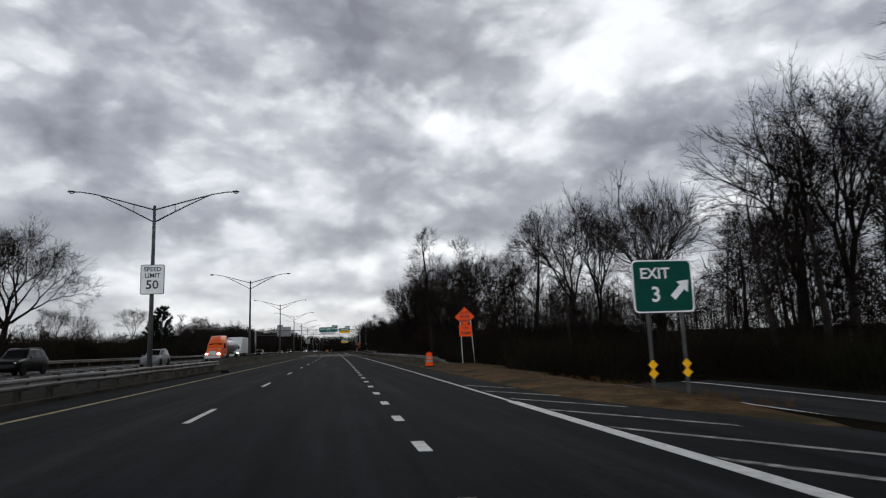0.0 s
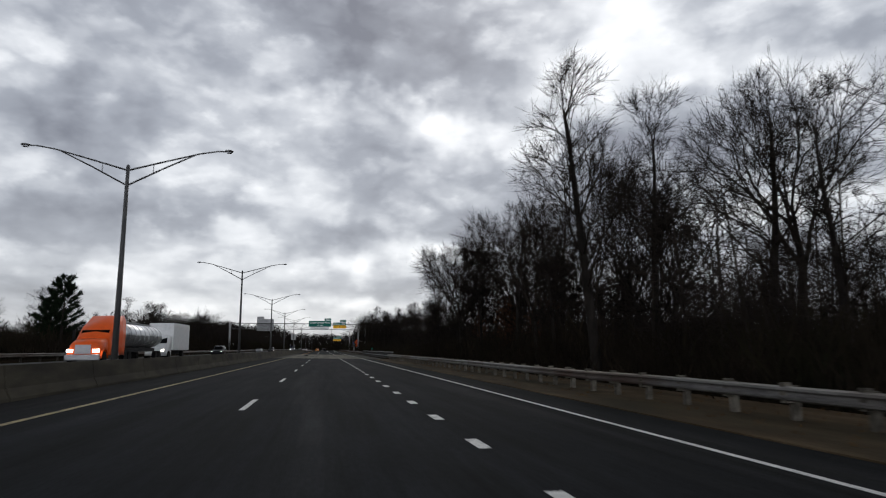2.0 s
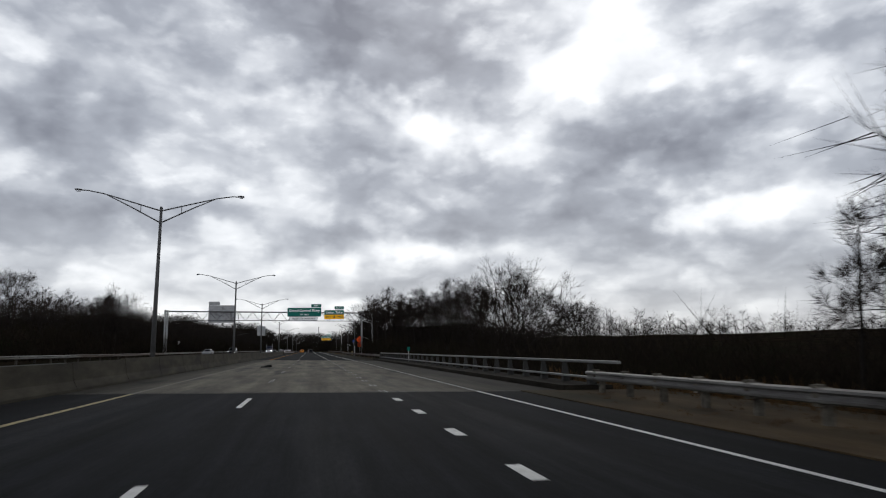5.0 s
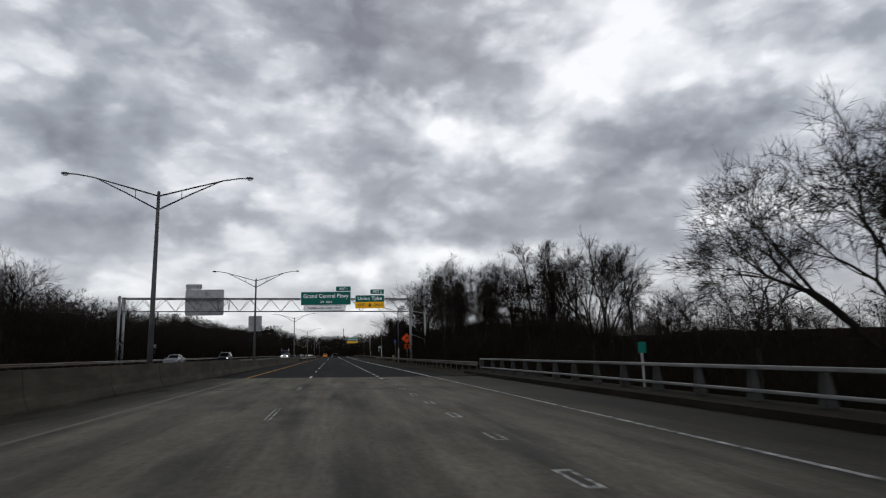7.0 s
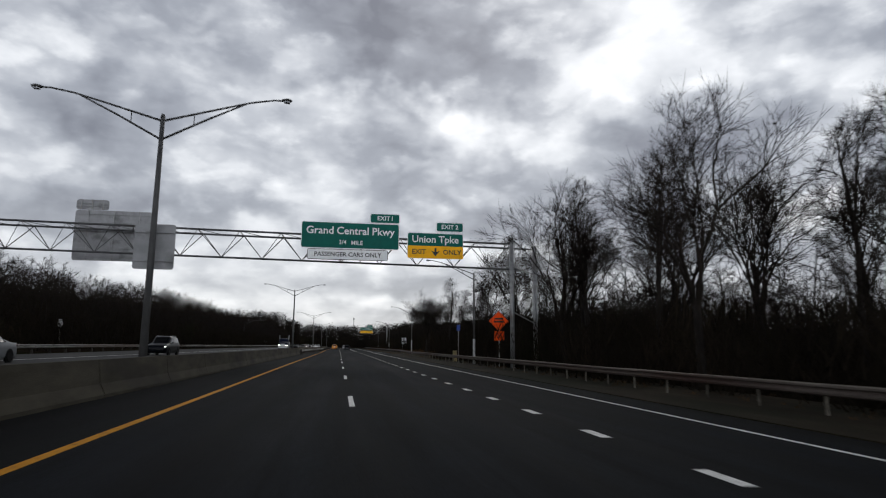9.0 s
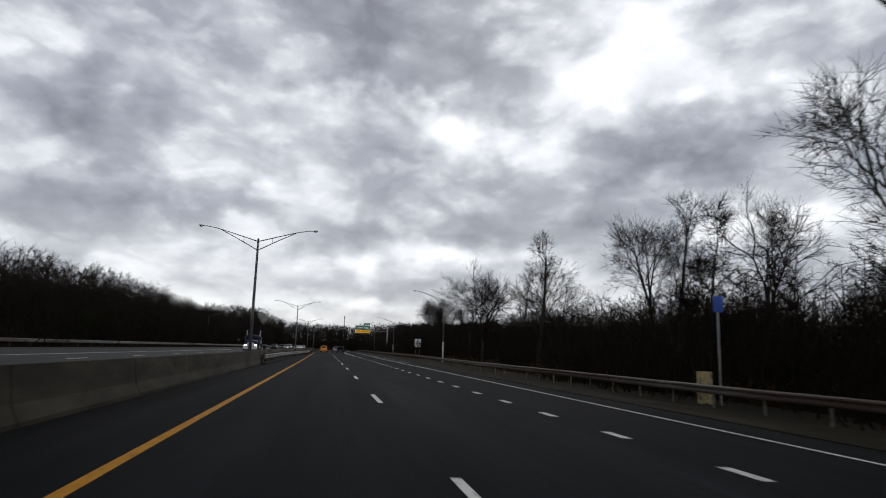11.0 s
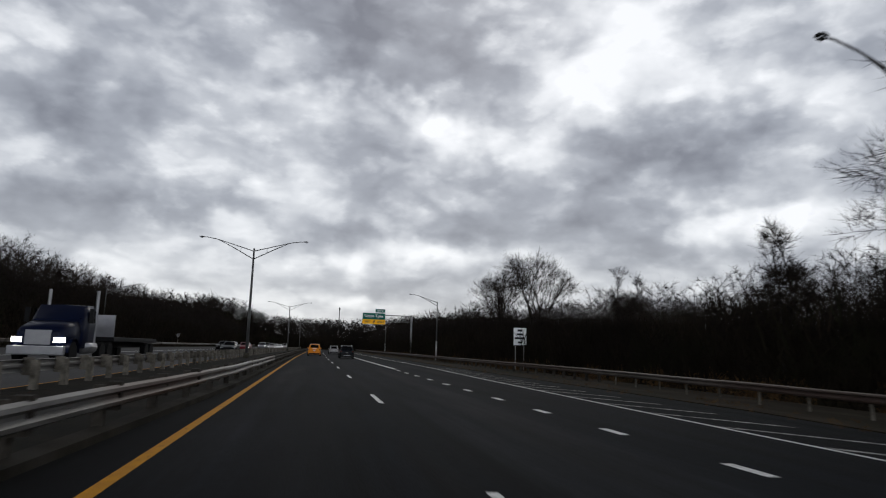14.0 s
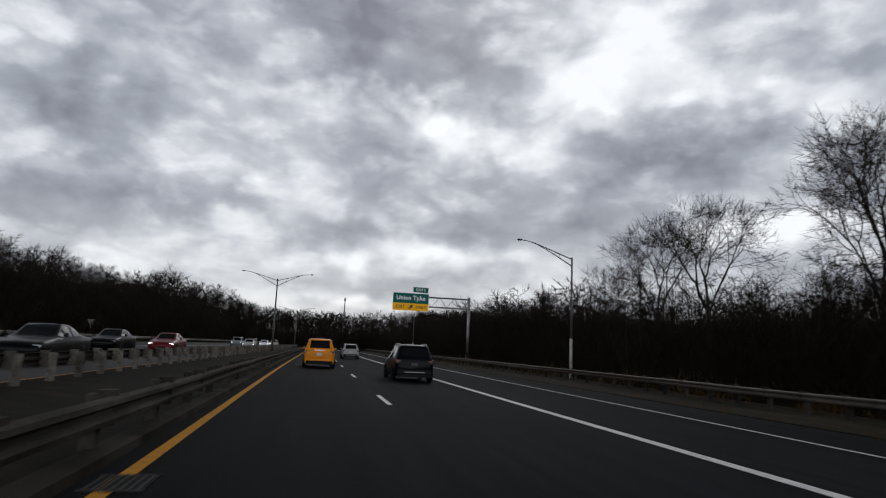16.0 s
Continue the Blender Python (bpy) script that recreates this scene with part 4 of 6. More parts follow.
def speed_sign():
    t = thing("speed_limit_sign", "white speed limit sign with black lettering clamped to a lamp pole", "road sign", at(-9.37, 46.15, 0.0))
    base = -t.location.z
    bordered("panel", 1.32, 1.74, M_SIGNWHITE, M_BLACK, t, 0, 5.83 + base, 0, 0.04, 0.1)
    for text, z, s in (("SPEED", 6.42, 0.36), ("LIMIT", 6.05, 0.36), ("50", 5.5, 0.72)):
        words("lettering", text, s, M_BLACK, t, pose(0, -0.012, z + base))
    for z in (5.2, 6.4):
        part("clamp", Shape().box(-0.16, 0.16, 0.02, 0.2, z + base - 0.04, z + base + 0.04), M_STEEL, t)


def road_work(u, y, zc, half, big, text, small, small_w, small_h, small_text, posts, label):
    x0, y0, z0 = at(u, y)
    t = thing("road_work_sign", label, "road sign", (x0, y0, z0), -6)
    z = zc - z0
    diamond("panel", half, M_ORANGE, t, 0, z, 0, "orange diamond panel")
    frame = Shape()
    for k in range(4):
        a, b = [((half - 0.07) * math.cos(radians(90 * q)), z + (half - 0.07) * math.sin(radians(90 * q))) for q in (k, k + 1)]
        frame.tube([(a[0], -0.006, a[1]), (b[0], -0.006, b[1])], 0.012, 4)
    part("border", frame, M_BLACK, t)
    if text:
        for i, w in enumerate(text):
            words("lettering", w, big, M_BLACK, t, pose(0, -0.012, z + (len(text) - 1) * big * 0.62 - i * big * 1.2))
    else:
        bars(t, [(0, z + 0.2, half * 0.8, 0.14), (0, z - 0.06, half * 1.0, 0.14)], M_BLACK, -0.008)
    zs = small - z0
    plate("lower_panel", small_w, small_h, M_ORANGE, t, 0.03, zs, 0, 0.06, 0.02, "orange plate below the diamond")
    for i, w in enumerate(small_text):
        words("lettering", w, 0.34 if len(small_text) > 1 else 0.42, M_BLACK, t, pose(0.03, -0.012, zs + (len(small_text) - 1) * 0.22 - i * 0.44))
    for x, lean in posts:
        part("post", Shape().tube([(x + lean, 0.05, -0.5), (x, 0.05, z + half * 0.25)], 0.05, 6), M_POLEBASE, t, "white painted sign post")
    return t


def barrel(u, y):
    t = thing("traffic_drum", "orange traffic drum with pale bands on black rubber base", "traffic drum", at(u, y, 0.03), group="traffic drums")
    prof = [(0.0, 0.31), (0.22, 0.3), (0.24, 0.285), (0.46, 0.275), (0.48, 0.26), (0.7, 0.25), (0.72, 0.235), (0.96, 0.225), (1.0, 0.19)]
    part("body", Shape().loft([[(r * math.cos(k * math.pi / 10), r * math.sin(k * math.pi / 10), z + 0.08) for k in range(20)] for z, r in prof]), M_ORANGE, t, smooth=False)
    for z0, z1, r in ((0.3, 0.43, 0.29), (0.56, 0.69, 0.265)):
        part("band", Shape().loft([[(r * math.cos(k * math.pi / 10), r * math.sin(k * math.pi / 10), z + 0.08) for k in range(20)] for z in (z0, z1)], cap=False), M_SIGNGREY, t, "pale reflective band")
    part("base", Shape().loft([[(r * math.cos(k * math.pi / 10), r * math.sin(k * math.pi / 10), z) for k in range(20)] for z, r in ((0, 0.46), (0.05, 0.45), (0.1, 0.32))]), M_TYRE, t, "black rubber tyre base")
    part("handle", Shape().tube([(-0.1, 0, 1.06), (-0.08, 0, 1.14), (0.08, 0, 1.14), (0.1, 0, 1.06)], 0.02, 6), M_ORANGE, t)


exit_sign()
speed_sign()
road_work(12.1, 60.6, 3.8, 0.86, 0.29, ["ROAD", "WORK", "AHEAD"], 2.62, 1.1, 1.0, ["ON", "RAMP"], [(-0.42, 0.12), (0.45, 0.3)],
          "orange road work ahead diamond over an on-ramp plate on white posts")
road_work(11.6, 281.3, 3.65, 0.86, 0.3, None, 2.38, 0.86, 0.8, ["25"], [(0.03, 0.0)], "orange construction diamond with a small speed plate on one white post")
barrel(8.1, 55.2)


def gantry():
    y0 = 277.9
    x0 = line_x(y0)
    t = thing("sign_gantry", "grey steel truss sign gantry spanning both carriageways", "sign gantry", (x0, y0, 0))
    u0, u1, zt, zb, dep = -31.6, 13.1, 9.95, 8.05, 2.2
    def tilt(x):
        return (u1 - x) / (u1 - u0) * 0.68 - 0.12

    near_end, far_end, low_y = 11.95, 14.6, dep * 0.7
    for z, dy, end in ((zt, 0, near_end), (zt, dep, far_end), (zb, low_y, near_end + 0.9)):
        part("chord", Shape().tube([(u0, dy, z + tilt(u0)), (end, dy, z + tilt(end))], 0.08, 8), M_TRUSS, t, smooth=True)
    n = 28
    d = (near_end - u0) / n
    for k in range(n + 1):
        x = u0 + k * d
        e, e2 = tilt(x), tilt(x + d)
        for dy, r in ((0, 0.026), (dep, 0.038)):
            if k < n:
                a, b = ((low_y, zb), (dy, zt)) if k % 2 else ((dy, zt), (low_y, zb))
                part("web", Shape().tube([(x, a[0], a[1] + e), (x + d, b[0], b[1] + e2)], r, 6), M_TRUSS, t)
            if k in (0, 9, 10, 19, 20, n):
                part("web", Shape().tube([(x, low_y, zb + e), (x, dy, zt + e)], 0.045, 6), M_TRUSS, t)
        if k % 2 == 0:
            part("web", Shape().tube([(x, 0, zt + e), (x, dep, zt + e)], 0.03, 5), M_TRUSS, t)
            if k < n:
                part("web", Shape().tube([(x, 0, zt + e), (x + d, dep, zt + e2)], 0.025, 5), M_TRUSS, t)
    for xa, xb in ((u0 + 0.3, u0 + 0.3), (near_end - 0.1, far_end - 0.1)):
        for x, dy in ((xa, 0), (xb, dep)):
            part("leg", Shape().tube([(x, dy, -1.2), (x, dy, zt + 0.25 + tilt(x))], 0.19, 12), M_STEEL, t, smooth=True)
            part("cap", Shape().tube([(x, dy, zt + 0.25 + tilt(x)), (x, dy, zt + 0.32 + tilt(x))], [0.21, 0.12], 12), M_STEEL, t)
        part("brace", Shape().tube([(xa, 0, 4.3), (xb, dep, 3.4)], 0.05, 6), M_STEEL, t)
        part("brace", Shape().tube([(xa, 0, zb + tilt(xa)), (xb, dep, zb - 0.3 + tilt(xb))], 0.06, 6), M_STEEL, t)

    def on_truss(name, label, ua, ub, za, zb_, back, line, y=-0.32):
        s = thing(name, label, "road sign", (x0 + (ua + ub) / 2, y0 + y, (za + zb_) / 2))
        bordered("panel", ub - ua, zb_ - za, back, line, s, 0, 0, 0, 0.05, 0.16)
        for x in (-(ub - ua) * 0.3, (ub - ua) * 0.3):
            part("hanger", Shape().box(x - 0.05, x + 0.05, 0.03, 0.3, -(zb_ - za) / 2 + 0.02, (zb_ - za) / 2 - 0.02), M_STEEL, s)
        return s

    g = on_truss("guide_sign", "green overhead guide sign naming a parkway", -5.17, 2.5, 9.0, 11.1, M_GREEN, M_SIGNWHITE)
    words("lettering", "Grand Central Pkwy", 0.84, M_SIGNWHITE, g, pose(0, -0.012, 0.36))
    words("lettering", "3/4", 0.46, M_SIGNWHITE, g, pose(-0.62, -0.012, -0.55))
    words("lettering", "MILE", 0.46, M_SIGNWHITE, g, pose(0.5, -0.012, -0.58))
    e = on_truss("exit_tab", "small green exit number tab above a guide sign", 0.16, 2.52, 11.13, 11.92, M_GREEN, M_SIGNWHITE)
    words("lettering", "EXIT  1", 0.5, M_SIGNWHITE, e, pose(0, -0.012, 0))
    p = on_truss("passenger_cars_sign", "white overhead plate restricting the road to passenger cars", -4.66, 1.63, 8.1, 8.96, M_SIGNWHITE, M_BLACK)
    words("lettering", "PASSENGER  CARS  ONLY", 0.48, M_BLACK, p, pose(0, -0.012, 0))
    s = on_truss("guide_sign", "green and yellow overhead exit-only guide sign", 3.16, 7.72, 8.4, 10.5, M_GREEN, M_SIGNWHITE)
    words("lettering", "Union Tpke", 0.8, M_SIGNWHITE, s, pose(0, -0.012, 0.5))
    plate("yellow_panel", 4.5, 1.0, M_SIGNYELLOW, s, 0, -0.52, -0.012, 0.12, 0.01, "yellow exit-only panel")
    words("lettering", "EXIT", 0.56, M_BLACK, s, pose(-1.35, -0.02, -0.52))
    words("lettering", "ONLY", 0.56, M_BLACK, s, pose(1.35, -0.02, -0.52))
    part("arrow", Shape().loft([[(a, yy, b - 0.52) for a, b in ((-0.08, 0.33), (0.08, 0.33), (0.08, 0.02), (0.34, 0.1), (0.0, -0.33), (-0.34, 0.1), (-0.08, 0.02))] for yy in (-0.02, -0.012)]), M_BLACK, s)
    e = on_truss("exit_tab", "small green exit number tab above a guide sign", 5.5, 7.72, 10.62, 11.4, M_GREEN, M_SIGNWHITE)
    words("lettering", "EXIT  2", 0.5, M_SIGNWHITE, e, pose(0, -0.012, 0))

    def sign_back(ua, ub, za, zb_, y):
        s = thing("rear_facing_sign", "bare grey aluminium back of an overhead sign facing oncoming traffic", "road sign", (x0 + (ua + ub) / 2, y0 + y, (za + zb_) / 2))
        w, h = ub - ua, zb_ - za
        plate("panel", w, h, M_SIGNGREY, s, 0, 0, 0, 0.2, 0.04)
        for k in range(max(2, round(h / 0.7))):
            z = -h / 2 + 0.3 + k * (h - 0.6) / max(1, round(h / 0.7) - 1)
            part("stiffener", Shape().box(-w / 2 + 0.1, w / 2 - 0.1, -0.06, 0.0, z - 0.035, z + 0.035), M_SIGNGREY, s)
        for x in (-w * 0.33, 0, w * 0.33):
            part("hanger", Shape().box(x - 0.04, x + 0.04, -0.12, -0.06, -h / 2, h / 2), M_STEEL, s)

    sign_back(-22.7, -17.0, 7.9, 11.9, dep + 0.35)
    sign_back(-22.7, -20.3, 11.93, 12.75, dep + 0.35)
    s = thing("rear_facing_sign", "bare grey back of a square sign bracketed to a lamp pole", "road sign", at(-9.1, 253.45))
    b = -s.location.z
    plate("panel", 1.48, 1.74, M_SIGNGREY, s, 0, 5.15 + b, 0.1, 0.1, 0.03)
    for z in (4.6, 5.7):
        part("stiffener", Shape().box(-0.7, 0.7, 0.05, 0.1, z + b - 0.03, z + b + 0.03), M_SIGNGREY, s)


gantry()


def cantilever():
    y0 = 501.4
    x0 = line_x(y0)
    t = thing("cantilever_gantry", "grey cantilevered sign truss on a single post", "sign gantry", (x0, y0, 0))
    part("leg", Shape().tube([(18.2, 0.4, -1.0), (18.2, 0.4, 9.3)], 0.22, 12), M_STEEL, t, smooth=True)
    for z in (7.6, 9.0):
        for dy in (0, 0.9):
            part("chord", Shape().tube([(8.0, dy, z), (18.2, dy, z)], 0.07, 8), M_TRUSS, t)
    for k in range(9):
        x = 9.0 + k * 1.15
        part("web", Shape().tube([(x, 0, 7.6 if k % 2 else 9.0), (x + 1.15, 0, 9.0 if k % 2 else 7.6)], 0.035, 6), M_TRUSS, t)
    s = thing("guide_sign", "green and yellow exit-only guide sign on a cantilever", "road sign", (x0 + 9.35, y0 - 0.25, 8.15))
    bordered("panel", 5.3, 2.57, M_GREEN, M_SIGNWHITE, s, 0, 0, 0, 0.05, 0.16)
    words("lettering", "Union Tpke", 0.9, M_SIGNWHITE, s, pose(0, -0.012, 0.55))
    plate("yellow_panel", 5.24, 1.05, M_SIGNYELLOW, s, 0, -0.74, -0.012, 0.12, 0.01, "yellow exit-only panel")
    words("lettering", "EXIT", 0.6, M_BLACK, s, pose(-1.5, -0.02, -0.74))
    words("lettering", "ONLY", 0.6, M_BLACK, s, pose(1.5, -0.02, -0.74))
    m = Matrix.Translation((0, -0.02, -0.74)) @ Matrix.Rotation(radians(45), 4, "Y")
    pts = ((-0.1, -0.4), (0.1, -0.4), (0.1, 0.05), (0.3, 0.05), (0, 0.42), (-0.3, 0.05), (-0.1, 0.05))
    part("arrow", Shape().loft([[m @ Vector((a, yy, b)) for a, b in pts] for yy in (0.0, 0.006)]), M_BLACK, s)
    e = thing("exit_tab", "small green exit number tab on the cantilever sign", "road sign", (x0 + 10.75, y0 - 0.25, 9.95))
    bordered("panel", 2.3, 0.82, M_GREEN, M_SIGNWHITE, e, 0, 0, 0, 0.04, 0.1)
    words("lettering", "EXIT  2", 0.5, M_SIGNWHITE, e, pose(0, -0.012, 0))


cantilever()


def regulatory(u, y, w, h, zc, label, rows):
    t = thing("information_sign", label, "road sign", at(u, y))
    b = -t.location.z
    bordered("panel", w, h, M_SIGNWHITE, M_BLACK, t, 0, zc + b, 0, 0.03, 0.06)
    bars(t, [(0, zc + b + h * q, w * ww, h * 0.11) for q, ww in rows], M_BLACK, -0.012)
    for x in (-w * 0.32, w * 0.32):
        post(t, x, -0.8, zc + b + h * 0.45, 0.08)


regulatory(17.75, 420, 1.45, 1.86, 3.06, "white roadside notice with rows of dark lettering on two posts", [(0.34, 0.36), (0.12, 0.5), (-0.1, 0.8), (-0.33, 0.3)])


def small_post_sign(name, label, u, y, z, w, h, mat, lift=None):
    x = line_x(y) + u
    g = (terrain(u, y) if lift is None else bank(u) + lift) - 0.05
    t = thing(name, label, "road sign", (x, y, g))
    plate("panel", w, h, mat, t, 0, z - g, 0, 0.04, 0.02)
    post(t, 0, -0.3, z - g + h * 0.4, 0.07, y=0.02)
    return t


small_post_sign("mile_marker", "small green mile marker plate beside the bridge rail", 10.75, 200.6, 1.35, 0.3, 0.4, M_GREEN, 0.2)
small_post_sign("blue_sign", "narrow blue service sign on a tall thin post", 11.4, 299, 3.55, 0.4, 0.62, M_BLUE)
small_post_sign("marker_sign", "small white marker on a slim roadside post", -33.8, 307, 3.9, 0.5, 0.8, M_SIGNWHITE)
part("utility_box", Shape().box(-0.22, 0.22, -0.18, 0.18, 0.0, 1.35), M_CREAM, thing("control_cabinet", "small faded cream roadside control cabinet", "cabinet", (line_x(299) + 11.1, 299.6, terrain(11.4, 299) + 0.02)))
t = thing("yield_sign_back", "grey triangular sign back on a post beyond the oncoming lanes", "road sign", (line_x(501) - 32.7, 501, terrain(-32.7, 501)))
part("panel", Shape().loft([[(-0.55, q, 3.4 - t.location.z), (0.55, q, 3.4 - t.location.z), (0, q, 2.45 - t.location.z)] for q in (0, 0.02)]), M_SIGNGREY, t)
post(t, 0, -0.3, 3.3 - t.location.z, 0.07, y=0.02)
tt = thing("utility_pole", "tall slender dark monopole far beside the road", "pole", (line_x(600) + 3.0 + 4, 672, terrain(7, 672)))
part("pole", Shape().tube([(0, 0, -0.5), (0, 0, 21 - tt.location.z)], [0.3, 0.16], 8), M_POLE, tt)
part("antenna", Shape().box(-0.35, 0.35, -0.12, 0.12, 19.5 - tt.location.z, 20.6 - tt.location.z), M_POLE, tt)


# ---- trees ----
def limb(shape, rng, start, way, length, r0, r1, segs, sides, bend=0.12, lift=0.0):
    """One bent, tapering limb; returns its points, directions and radii."""
    pts, dirs, rad = [Vector(start)], [Vector(way).normalized()], [r0]
    d = Vector(way).normalized()
    for k in range(segs):
        d = (d + Vector((rng.uniform(-bend, bend), rng.uniform(-bend, bend), rng.uniform(-bend, bend) * 0.6 + lift))).normalized()
        pts.append(pts[-1] + d * (length / segs))
        dirs.append(d)
        rad.append(r0 + (r1 - r0) * (k + 1) / segs)
    shape.tube(pts, rad, sides, cap=False)
    return pts, dirs, rad


def sprig(shape, rng, p, d, length, r):
    """A twig: a slim three-sided spike."""
    a = d.cross(Vector((0.3, 0.5, 0.8))).normalized() * r
    b = d.cross(a).normalized() * r
    tip = p + d * length
    o = len(shape.v)
    shape.v += [tuple(p + a), tuple(p - a * 0.5 + b * 0.87), tuple(p - a * 0.5 - b * 0.87), tuple(tip)]
    shape.f += [(o, o + 1, o + 3), (o + 1, o + 2, o + 3), (o + 2, o, o + 3)]


def wisp(shape, rng, p, d, length, r):
    """The finest twig or a grass blade: one long sliver."""
    a = d.cross(Vector((rng.uniform(-1, 1), rng.uniform(-1, 1), rng.uniform(-0.4, 0.4)))).normalized() * r
    o = len(shape.v)
    shape.v += [tuple(p + a), tuple(p - a), tuple(p + d * length)]
    shape.f.append((o, o + 1, o + 2))


def swing(rng, d, angle):
    """d turned away by an angle, in a random direction round itself."""
    a = d.cross(Vector((rng.uniform(-1, 1), rng.uniform(-1, 1), rng.uniform(-1, 1)))).normalized()
    return (d * math.cos(angle) + a * math.sin(angle)).normalized()


def branch(shape, rng, p, d, ln, r, depth, lift, open_):
    """A limb that divides again and again into finer ones, down to twigs."""
    sides = 6 if r > 0.09 else 4 if r > 0.035 else 3
    segs = 4 if ln > 2.2 else 3 if depth > 2 else 2
    q, dd, ra = limb(shape, rng, p, d, ln, r, r * 0.8, segs, sides, 0.18 if depth > 3 else 0.3, lift)
    if depth == 0:
        for k in range(3):
            i = rng.randrange(segs)
            wisp(shape, rng, q[i].lerp(q[i + 1], rng.random()), swing(rng, dd[i + 1], rng.uniform(0.4, 1.0)), rng.uniform(0.35, 0.9), 0.012)
        wisp(shape, rng, q[-1], dd[-1], 0.7, 0.012)
        return
    first = rng.uniform(0.15, 0.4) * open_
    turn_to = swing(rng, dd[-1], first)
    other = (dd[-1] * 2 * dd[-1].dot(turn_to) - turn_to).normalized()
    other = swing(rng, other, 0.12)
    for way, k in ((turn_to, rng.uniform(0.76, 0.92)), (other, rng.uniform(0.62, 0.82))):
        branch(shape, rng, q[-1], way, ln * k, ra[-1] * (0.84 if k > 0.76 else 0.68), depth - 1, lift, open_)
    if depth > 5:
        return
    i = rng.randrange(segs)
    side = swing(rng, dd[i + 1], rng.uniform(0.5, 0.95) * min(1.2, open_))
    branch(shape, rng, q[i].lerp(q[i + 1], rng.random()), side, ln * rng.uniform(0.6, 0.85), ra[i] * 0.5, max(0, depth - 1 if depth < 4 else depth - 2), lift, open_)


def bare_tree_meshes(seed, height, lean_out, fork, leaders, depth, open_=1.0, thick=1.0, limbs=0):
    """Trunk and leafless crown. lean_out: how far the leaders lean from the upright; fork: height share where the trunk divides; limbs: side limbs on a straight stem."""
    rng = random.Random(seed)
    trunk, crown = Shape(), Shape()
    r = height * 0.0155 * thick
    top = height * fork
    pts, dirs, rad = limb(trunk, rng, (0, 0, -0.4), (rng.uniform(-0.05, 0.05), rng.uniform(-0.05, 0.05), 1), top + 0.4, r * 1.25, r * (0.8 if not limbs else 0.3), 8, 8, 0.05, 0.03)
    trunk.tube([(0, 0, -0.4), (0, 0, 0.35)], [r * 1.9, r * 1.2], 8, cap=False)
    run = sum(0.83 ** k for k in range(depth + 1))
    for k in range(leaders):
        az = 2 * math.pi * (k + rng.uniform(-0.3, 0.3)) / leaders
        ang = lean_out * (rng.uniform(0.12, 0.45) if k % 2 else rng.uniform(0.6, 1.0))
        d = Vector((math.cos(az) * math.sin(ang), math.sin(az) * math.sin(ang), math.cos(ang)))
        branch(crown, rng, pts[-1] - Vector((0, 0, rng.uniform(0, 0.06) * height)), d, (height - top) / run * rng.uniform(0.95, 1.12), rad[-1] * rng.uniform(0.55, 0.75), depth, 0.035, open_)
    for k in range(limbs):
        h = 0.3 + 0.68 * (k + rng.random() * 0.6) / limbs
        z = h * top
        i = min(len(pts) - 2, int(z / top * (len(pts) - 1)))
        az = k * 2.4 + rng.uniform(-0.5, 0.5)
        ang = rng.uniform(0.75, 1.05) - 0.35 * h
        d = Vector((math.cos(az) * math.sin(ang), math.sin(az) * math.sin(ang), math.cos(ang)))
        ln = height * lean_out * (1.1 - 0.75 * h) * rng.uniform(0.8, 1.2)
        dep = 4 if h < 0.75 else 3
        branch(crown, rng, pts[i].lerp(pts[i + 1], rng.random()), d, ln / sum(0.83 ** j for j in range(dep + 1)), rad[i] * 0.3, dep, 0.05, open_)
    peak = sorted(p[2] for p in crown.v)[int(len(crown.v) * 0.999)]
    return trunk.mesh("trunk", True), crown.mesh("crown"), peak


TREE_KINDS = {
    "tall": bare_tree_meshes(3, 17.5, 0.42, 0.8, 2, 4, 1.0, 0.9, 19),
    "slim": bare_tree_meshes(11, 16.0, 0.34, 0.8, 2, 4, 0.95, 0.75, 14),
    "forked": bare_tree_meshes(23, 16.5, 0.58, 0.28, 4, 6, 1.05, 0.95),
    "broad": bare_tree_meshes(31, 15.0, 1.2, 0.28, 6, 7, 1.15, 1.35),
    "crooked": bare_tree_meshes(47, 12.5, 0.75, 0.33, 3, 6, 1.25, 0.95),
    "young": bare_tree_meshes(59, 9.0, 0.36, 0.8, 2, 3, 0.9, 0.7, 9),
}
TREE_WORDS = {
    "tall": "tall bare winter tree with a straight trunk and ascending limbs", "slim": "slim bare tree with a narrow crown of fine twigs",
    "forked": "bare tree forking low into several upright leaders", "broad": "broad spreading bare tree with heavy low limbs",
    "crooked": "crooked bare tree with open irregular limbs", "young": "young thin leafless tree at the wood's edge"}
MODELS = {}


def tree(kind, u, y, height=None, turn=None, lean=0.0, z=None):
    x = line_x(y) + u
    z = terrain(u, y) if z is None else z
    turn = random.uniform(0, 360) if turn is None else turn
    base = TREE_KINDS[kind][2]
    k = (height or base * random.uniform(0.85, 1.1)) / base
    m = pose(x, y, z, 0, lean, turn)
    if kind not in MODELS:
        t = thing("bare_tree", TREE_WORDS[kind], "tree", group="bare winter trees")
        part("trunk", TREE_KINDS[kind][0], M_BARK, t)
        part("crown", TREE_KINDS[kind][1], M_TWIG, t)
        MODELS[kind] = t
        t.matrix_basis = m @ Matrix.Scale(k, 4)
        return t
    t = copy_thing(MODELS[kind], m)
    t.matrix_basis = m @ Matrix.Scale(k, 4)
    return t


